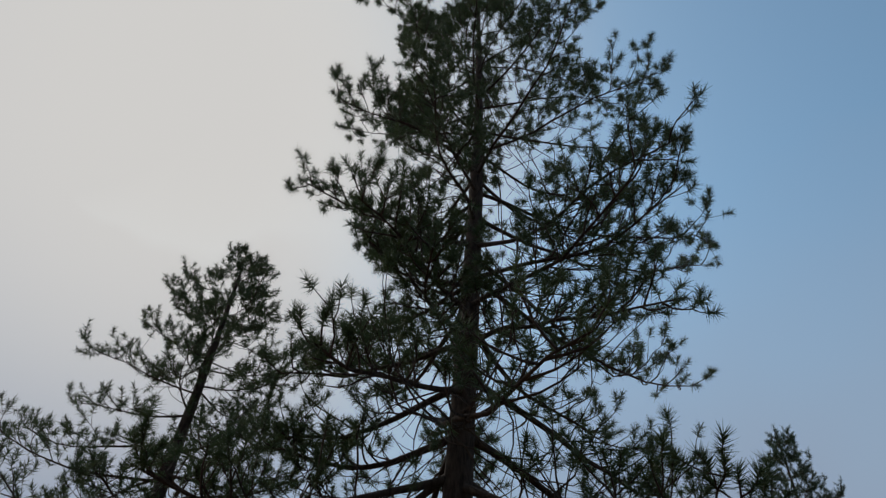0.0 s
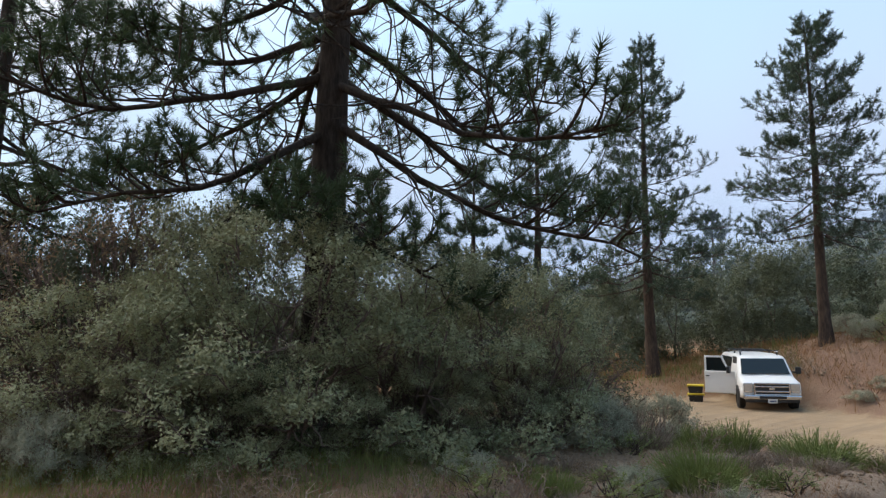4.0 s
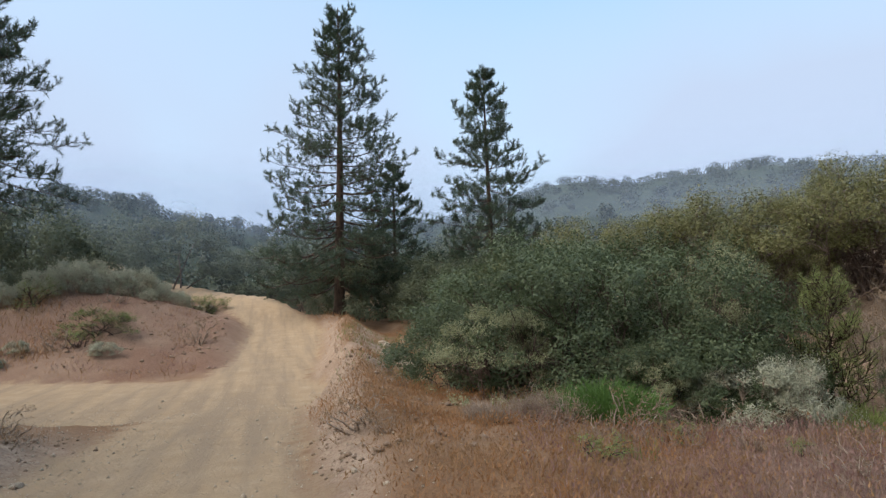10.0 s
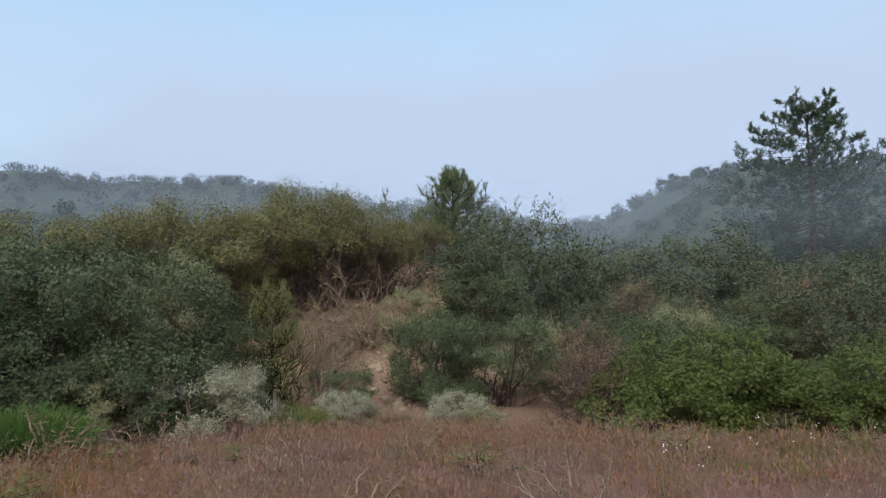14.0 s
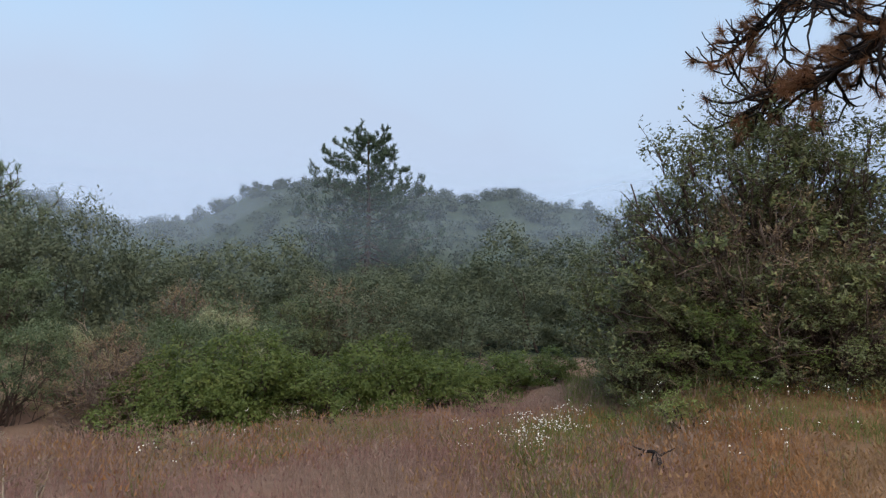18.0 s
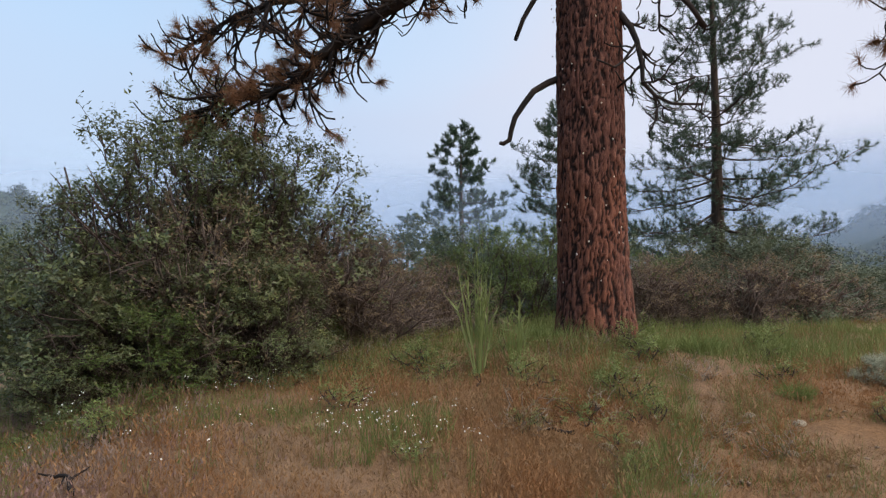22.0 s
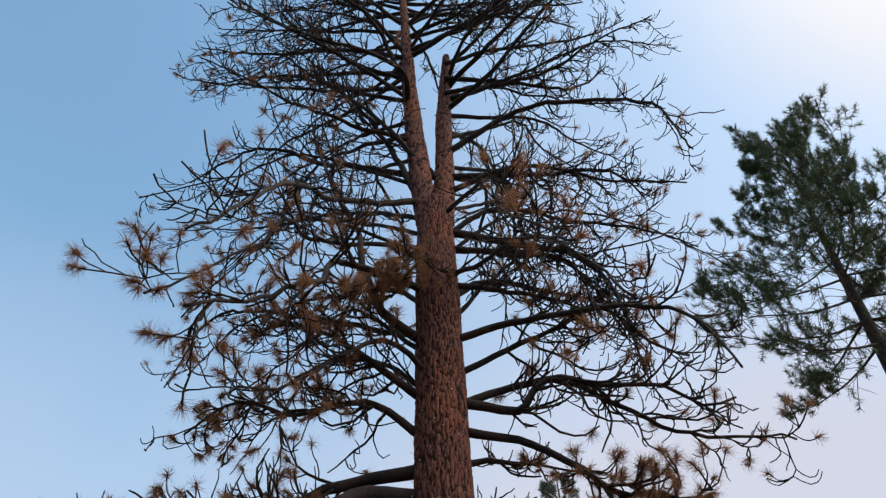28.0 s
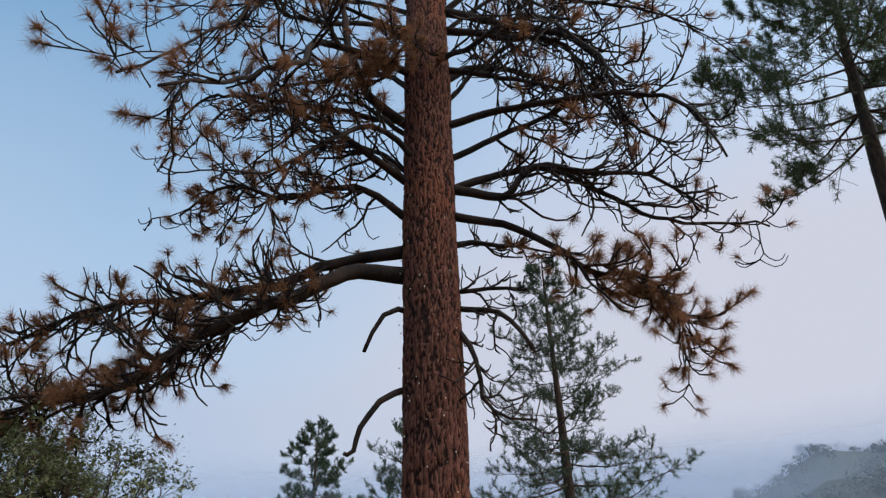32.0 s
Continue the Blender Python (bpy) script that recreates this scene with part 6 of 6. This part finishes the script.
stick("fallen_branch", 157.2, 6.3, 0.75, 0.024, -60, 5, "dark crooked dead branch lying in red grass")
stick("fallen_branch", 194.5, 6.9, 0.9, 0.02, -95, 6, "dead branch lying on pine straw")
stick("fallen_branch", 188.5, 8.2, 0.6, 0.018, -120, 7, "short dead branch in dry grass")
stick("fallen_branch", 62.5, 8.7, 1.1, 0.016, -20, 8, "pale dry branch beside the green bush")

# ---- grass, flowers, stones ----
def scatter(rng, count, b0, b1, d0, d1, keep=None):
    b, d = rng.uniform(b0, b1, count), np.sqrt(rng.uniform(d0**2, d1**2, count))
    x, y = d * np.sin(np.radians(b)), d * np.cos(np.radians(b))
    gap = road_gap(x, y)[0]
    patch = np.array([noise.noise(Vector((p * 0.55, q * 0.55, 1.7))) for p, q in zip(x, y)])
    ok = (gap > 0.1) & (rng.random(count) < 0.06 + smooth(0.1, 1.5, gap + patch * 1.2))
    if keep is not None:
        ok &= keep(x, y, b % 360, d, patch, rng.random(count))
    x, y = x[ok], y[ok]
    return np.stack([x, y, height(x, y) - 0.02], -1)


def add_blades(s, foot, rng, tall, width, head=0.0, lean=0.28):
    k = len(foot)
    way = unit(np.stack([rng.normal(0, lean, k), rng.normal(0, lean, k), np.ones(k)], -1))
    swell = 0.72 + 0.34 * np.sin(foot[:, 0] * 2.3 + 1.7 * np.sin(foot[:, 1] * 1.4)) * np.sin(foot[:, 1] * 2.1 + 1.1 * np.sin(foot[:, 0] * 3.3)) + 0.18 * np.sin(foot[:, 0] * 7.1) * np.sin(foot[:, 1] * 6.3)
    ln = tall * rng.uniform(0.5, 1.35, (k, 1)) * swell[:, None] * 1.3
    side = unit(np.cross(way, rng.normal(0, 1, (k, 3)))) * width * 0.5
    sag = np.stack([rng.normal(0, 0.12, k), rng.normal(0, 0.12, k), np.zeros(k)], -1) * ln
    mid, tip = foot + way * ln * 0.6, foot + way * ln + sag
    s.add_many(np.stack([foot - side, foot + side, tip], 1), [(0, 1, 2)])
    if head:
        w = side / width * head * 2
        up = unit(tip - mid) * head * 3.4
        s.add_many(np.stack([tip - up * 0.6 + w, tip + up, tip - up * 0.4 - w], 1), [(0, 1, 2)])


def grasses():
    rng = np.random.default_rng(400)
    red, straw, green, litter = Shape(), Shape(), Shape(), Shape()
    add_blades(red, scatter(rng, 46000, 62, 172, 4.0, 11.2, lambda x, y, b, d, p, r: (r < 0.35 + 0.65 * smooth(66, 90, b)) & (r < 1.2 - 1.1 * smooth(146, 170, b)) & (p > -0.45) & (d < np.interp(b, [60, 104, 113, 150, 175], [10.6, 10.2, 8.7, 11.2, 11.2]))), rng, 0.22, 0.006, 0.008)
    add_blades(straw, scatter(rng, 10000, 298, 322, 8, 19, lambda x, y, b, d, p, r: p > -0.3), rng, 0.18, 0.010, 0.0, 0.5)
    add_blades(green, scatter(rng, 5000, 298, 322, 8, 19, lambda x, y, b, d, p, r: p < 0.05), rng, 0.22, 0.012, 0.0, 0.5)
    add_blades(green, scatter(rng, 9000, 348, 378, 25, 36, lambda x, y, b, d, p, r: p > -0.3), rng, 0.34, 0.026, 0.0, 0.4)
    add_blades(straw, scatter(rng, 15000, 211, 230, 8.5, 25, lambda x, y, b, d, p, r: p > -0.4), rng, 0.16, 0.011, 0.0, 0.5)
    add_blades(red, scatter(rng, 9000, 214, 236, 17, 31, lambda x, y, b, d, p, r: p > -0.5), rng, 0.14, 0.016, 0.0, 0.6)
    add_blades(green, scatter(rng, 5000, 208, 224, 8.5, 18, lambda x, y, b, d, p, r: p < 0.1), rng, 0.22, 0.012, 0.0, 0.4)
    add_blades(red, scatter(rng, 9000, 14, 38, 22, 35, lambda x, y, b, d, p, r: p > -0.25), rng, 0.12, 0.02, 0.0, 0.6)
    add_blades(red, scatter(rng, 7000, 312, 356, 4.6, 9.4, lambda x, y, b, d, p, r: (p > -0.1) & (d < 8.8)), rng, 0.2, 0.006, 0.010)
    add_blades(straw, scatter(rng, 30000, 44, 100, 3.6, 13, lambda x, y, b, d, p, r: (p > -0.3) & ((d < 10.5) | (b < 66)) & (r < 1.1 - smooth(66, 92, b))), rng, 0.15, 0.007, 0.009, 0.5)
    add_blades(straw, scatter(rng, 16000, 44, 60, 12, 33, lambda x, y, b, d, p, r: p > -0.35), rng, 0.16, 0.014, 0.0, 0.6)
    add_blades(green, scatter(rng, 5000, 47, 60, 12, 30, lambda x, y, b, d, p, r: p < -0.05), rng, 0.2, 0.016, 0.0, 0.5)
    add_blades(straw, scatter(rng, 40000, 160, 226, 4.2, 13.5, lambda x, y, b, d, p, r: p > -0.3), rng, 0.15, 0.007, 0.008, 0.55)
    add_blades(straw, scatter(rng, 60000, 172, 228, 4.2, 11.5, lambda x, y, b, d, p, r: r < 0.85), rng, 0.10, 0.006, 0.0, 2.2)
    add_blades(straw, scatter(rng, 13000, 350, 388, 4.6, 12, lambda x, y, b, d, p, r: p > -0.1), rng, 0.09, 0.006, 0.0, 2.2)
    add_blades(straw, scatter(rng, 36000, 190, 230, 4.0, 9.0), rng, 0.11, 0.007, 0.0, 2.0)
    add_blades(straw, scatter(rng, 14000, 186, 222, 5.0, 10, lambda x, y, b, d, p, r: p > -0.1), rng, 0.14, 0.006, 0.006)
    add_blades(straw, scatter(rng, 12000, 165, 205, 5.0, 10, lambda x, y, b, d, p, r: p > 0.05), rng, 0.17, 0.006, 0.007)
    add_blades(green, scatter(rng, 14000, 172, 222, 5.0, 10.5, lambda x, y, b, d, p, r: (p > -0.3) & (p < -0.1)), rng, 0.2, 0.007)
    add_blades(straw, scatter(rng, 13000, 84, 165, 4.0, 10, lambda x, y, b, d, p, r: p < 0.2), rng, 0.2, 0.006, 0.010, 0.35)
    add_blades(straw, scatter(rng, 17000, 312, 372, 4.6, 10, lambda x, y, b, d, p, r: p > -0.4), rng, 0.12, 0.006, 0.0, 0.9)
    add_blades(straw, scatter(rng, 4500, 5, 36, 21, 34, lambda x, y, b, d, p, r: p > -0.1), rng, 0.2, 0.02, 0.0, 0.5)
    add_blades(straw, scatter(rng, 12000, 350, 386, 24, 40, lambda x, y, b, d, p, r: r > 0.1), rng, 0.45, 0.025, 0.0, 0.4)
    add_blades(straw, scatter(rng, 8000, 352, 386, 5.2, 12.5, lambda x, y, b, d, p, r: p > -0.3), rng, 0.12, 0.007, 0.0, 0.6)
    add_blades(green, scatter(rng, 15000, 150, 200, 7.2, 13.0, lambda x, y, b, d, p, r: r < smooth(7.0, 10.5, d) * 0.9), rng, 0.36, 0.010)
    add_blades(green, scatter(rng, 15000, 192, 224, 9.0, 15.5, lambda x, y, b, d, p, r: r < smooth(8.5, 11.5, d)), rng, 0.34, 0.011)
    add_blades(green, scatter(rng, 24000, 120, 205, 4.6, 9.5, lambda x, y, b, d, p, r: p < -0.07), rng, 0.24, 0.009)
    add_blades(green, scatter(rng, 10000, 308, 352, 6.6, 11, lambda x, y, b, d, p, r: r < smooth(6.4, 9.0, d)), rng, 0.30, 0.011)
    add_blades(green, scatter(rng, 3500, 60, 100, 6.5, 10.5, lambda x, y, b, d, p, r: p < -0.25), rng, 0.24, 0.010)
    for shape, name, mat, label in ((red, "red_grass", "grass_red", "dense reddish dry grass with fine seed heads"), (straw, "straw_grass", "grass_dry", "short straw-coloured dry grass"), (green, "green_grass", "grass_green", "fresh green grass along the shrubs")):
        tagged(shape.build(name, M[mat], smooth_faces=False), label, "grass", kind="stuff")
    stalks, petals = Shape(), Shape()
    for b, d, k, r in ((147.5, 6.4, 70, 0.30), (157, 8.2, 10, 0.3), (143, 6.0, 6, 0.3), (150, 7.6, 24, 0.3), (178, 5.9, 22, 0.3), (184, 5.6, 16, 0.3), (165, 6.0, 10, 0.6), (119, 6.0, 6, 0.6), (126, 7.4, 6, 0.6), (169, 7.4, 10, 0.6)):
        g = spot(b, d)
        p = np.array(g)[None] + np.stack([rng.normal(0, r * 0.55, k), rng.normal(0, r * 0.55, k), np.zeros(k)], -1)
        p[:, 2] = height(p[:, 0], p[:, 1]) - 0.02
        h = rng.uniform(0.25, 0.55, (k, 1))
        top = p + np.concatenate([rng.normal(0, 0.05, (k, 2)), h], 1)
        side = np.array([[0.004, 0, 0]])
        stalks.add_many(np.stack([p - side, p + side, top], 1), [(0, 1, 2)])
        add_blades(stalks, np.repeat(p, 5, 0) + rng.normal(0, 0.03, (k * 5, 3)) * [1, 1, 0], rng, 0.28, 0.008)
        heads = np.repeat(top, 4, 0) + rng.normal(0, 0.028, (k * 4, 3)) * [1, 1, 0.5]
        a = unit(rng.normal(0, 1, (k * 4, 3)) + [0, 0, 0.6])
        e1 = unit(np.cross(a, [0.3, 0.1, 0.9])) * 0.0075
        e2 = unit(np.cross(a, e1)) * 0.0075
        petals.add_many(np.stack([heads + e1, heads + e2 + a * 0.004, heads - e1, heads - e2 + a * 0.004], 1), [(0, 1, 2, 3)])
    tagged(stalks.build("flower_stalks", M["grass_green"], smooth_faces=False), "thin green stalks of wild flowers", "wild flower", kind="stuff")
    tagged(petals.build("white_flowers", M["flower"], smooth_faces=False), "clusters of tiny white wild flowers in grass", "wild flower", kind="stuff")


grasses()


def stone_mesh(seed):
    rng = np.random.default_rng(seed)
    bm = bmesh.new()
    bmesh.ops.create_icosphere(bm, subdivisions=2, radius=1.0)
    for v in bm.verts:
        n = noise.noise(v.co * 0.9 + Vector((seed * 3.1, 0, 0)))
        v.co = v.co * (1 + 0.45 * n + 0.12 * noise.noise(v.co * 2.6))
        v.co.z *= 0.62
        for axis in range(3):
            v.co[axis] = max(-0.86, min(0.80, v.co[axis]))
    me = bpy.data.meshes.new("rock")
    bm.to_mesh(me)
    bm.free()
    me.materials.append(M["rock"])
    return me


stones = [stone_mesh(i) for i in range(4)]
rng = np.random.default_rng(21)
for i in range(230):
    if i < 60 or i >= 120:
        b, d, r = rng.uniform(90.5, 97.5), rng.uniform(12.2, 17.5), 0.035 + 0.11 * rng.random() ** 2.2
    elif i < 84:
        b, d, r = rng.uniform(51, 57.5), rng.uniform(11.5, 24), rng.uniform(0.05, 0.22)
    elif i < 104:
        b, d, r = rng.uniform(355, 385), rng.uniform(6.5, 10), rng.uniform(0.03, 0.09)
    else:
        b, d, r = rng.uniform(165, 215), rng.uniform(5.5, 8), rng.uniform(0.03, 0.07)
    g = spot(b, d)
    ob = new("rock", stones[i % 4])
    ob.matrix_world = pose(g.x, g.y, g.z + r * 0.15, rng.uniform(-20, 20), rng.uniform(-20, 20), rng.uniform(0, 360)) @ Matrix.Diagonal((r, r * rng.uniform(0.7, 1.1), r, 1))
    tagged(ob, ("pale angular rock on the bare slope", "pale rock beside the sand road", "small pale stone on the bank", "small stone among dry grass")[0 if i < 60 or i >= 120 else 1 if i < 84 else 2 if i < 104 else 3], "rock", "loose rocks")


def pebbles():
    rng = np.random.default_rng(55)
    s = Shape()
    n = 5200
    b, d = rng.uniform(0, 72, n), np.sqrt(rng.uniform(4.2**2, 17**2, n))
    b[:500], d[:500] = rng.uniform(352, 388, 500), rng.uniform(5, 12, 500)
    b[500:700], d[500:700] = rng.uniform(185, 228, 200), rng.uniform(4.5, 10, 200)
    x, y = d * np.sin(np.radians(b)), d * np.cos(np.radians(b))
    gap = road_gap(x, y)[0]
    ok = (gap > -0.9) & (gap < 1.2) | (rng.random(n) < 0.30)
    c = np.stack([x, y, height(x, y)], -1)[ok]
    r = rng.uniform(0.006, 0.022, (len(c), 1, 1)) * (1 + 1.2 * (rng.random((len(c), 1, 1)) < 0.07))
    base = np.array([(1, 0, 0), (0.1, 1, 0.1), (-1, 0.1, 0), (0, -0.9, 0.1), (0.2, 0.1, 0.8), (0, 0, -0.6)])
    v = c[:, None] + base[None] * r * rng.uniform(0.6, 1.3, (len(c), 6, 3)) + [0, 0, 0.004]
    s.add_many(v, [(0, 1, 4), (1, 2, 4), (2, 3, 4), (3, 0, 4), (1, 0, 5), (2, 1, 5), (3, 2, 5), (0, 3, 5)])
    tagged(s.build("pebbles", M["rock"], smooth_faces=False), "loose pebbles along the sand road", "pebbles", kind="stuff")


pebbles()


def clods():
    """Crumbled lumps of soil on the cut banks and the mound."""
    rng = np.random.default_rng(58)
    s = Shape()
    base = np.array([(1, 0, 0), (0.1, 1, 0.1), (-1, 0.1, 0), (0, -0.9, 0.1), (0.2, 0.1, 0.7), (0, 0, -0.6)])
    for b0, b1, d0, d1, n, r0, r1 in ((348, 390, 4.6, 12, 2600, 0.01, 0.05), (8, 38, 22, 35, 900, 0.03, 0.11), (44, 62, 7, 22, 900, 0.02, 0.07), (184, 224, 4.6, 9, 700, 0.01, 0.035), (88, 100, 11.5, 18, 700, 0.02, 0.07)):
        b, d = np.radians(rng.uniform(b0, b1, n)), rng.uniform(d0, d1, n)
        x, y = d * np.sin(b), d * np.cos(b)
        ok = road_gap(x, y)[0] > 0.15 * rng.normal(1, 1, n)
        c = np.stack([x, y, height(x, y)], -1)[ok]
        k = len(c)
        r = (r0 + (r1 - r0) * rng.random((k, 1, 1)) ** 3)
        s.add_many(c[:, None] + base[None] * r * rng.uniform(0.5, 1.4, (k, 6, 3)) + [0, 0, 0.006], [(0, 1, 4), (1, 2, 4), (2, 3, 4), (3, 0, 4), (1, 0, 5), (2, 1, 5), (3, 2, 5), (0, 3, 5)])
    tagged(s.build("soil_clods", M["clod"], smooth_faces=False), "crumbled lumps of dry soil on the bank", "soil", kind="stuff")


clods()
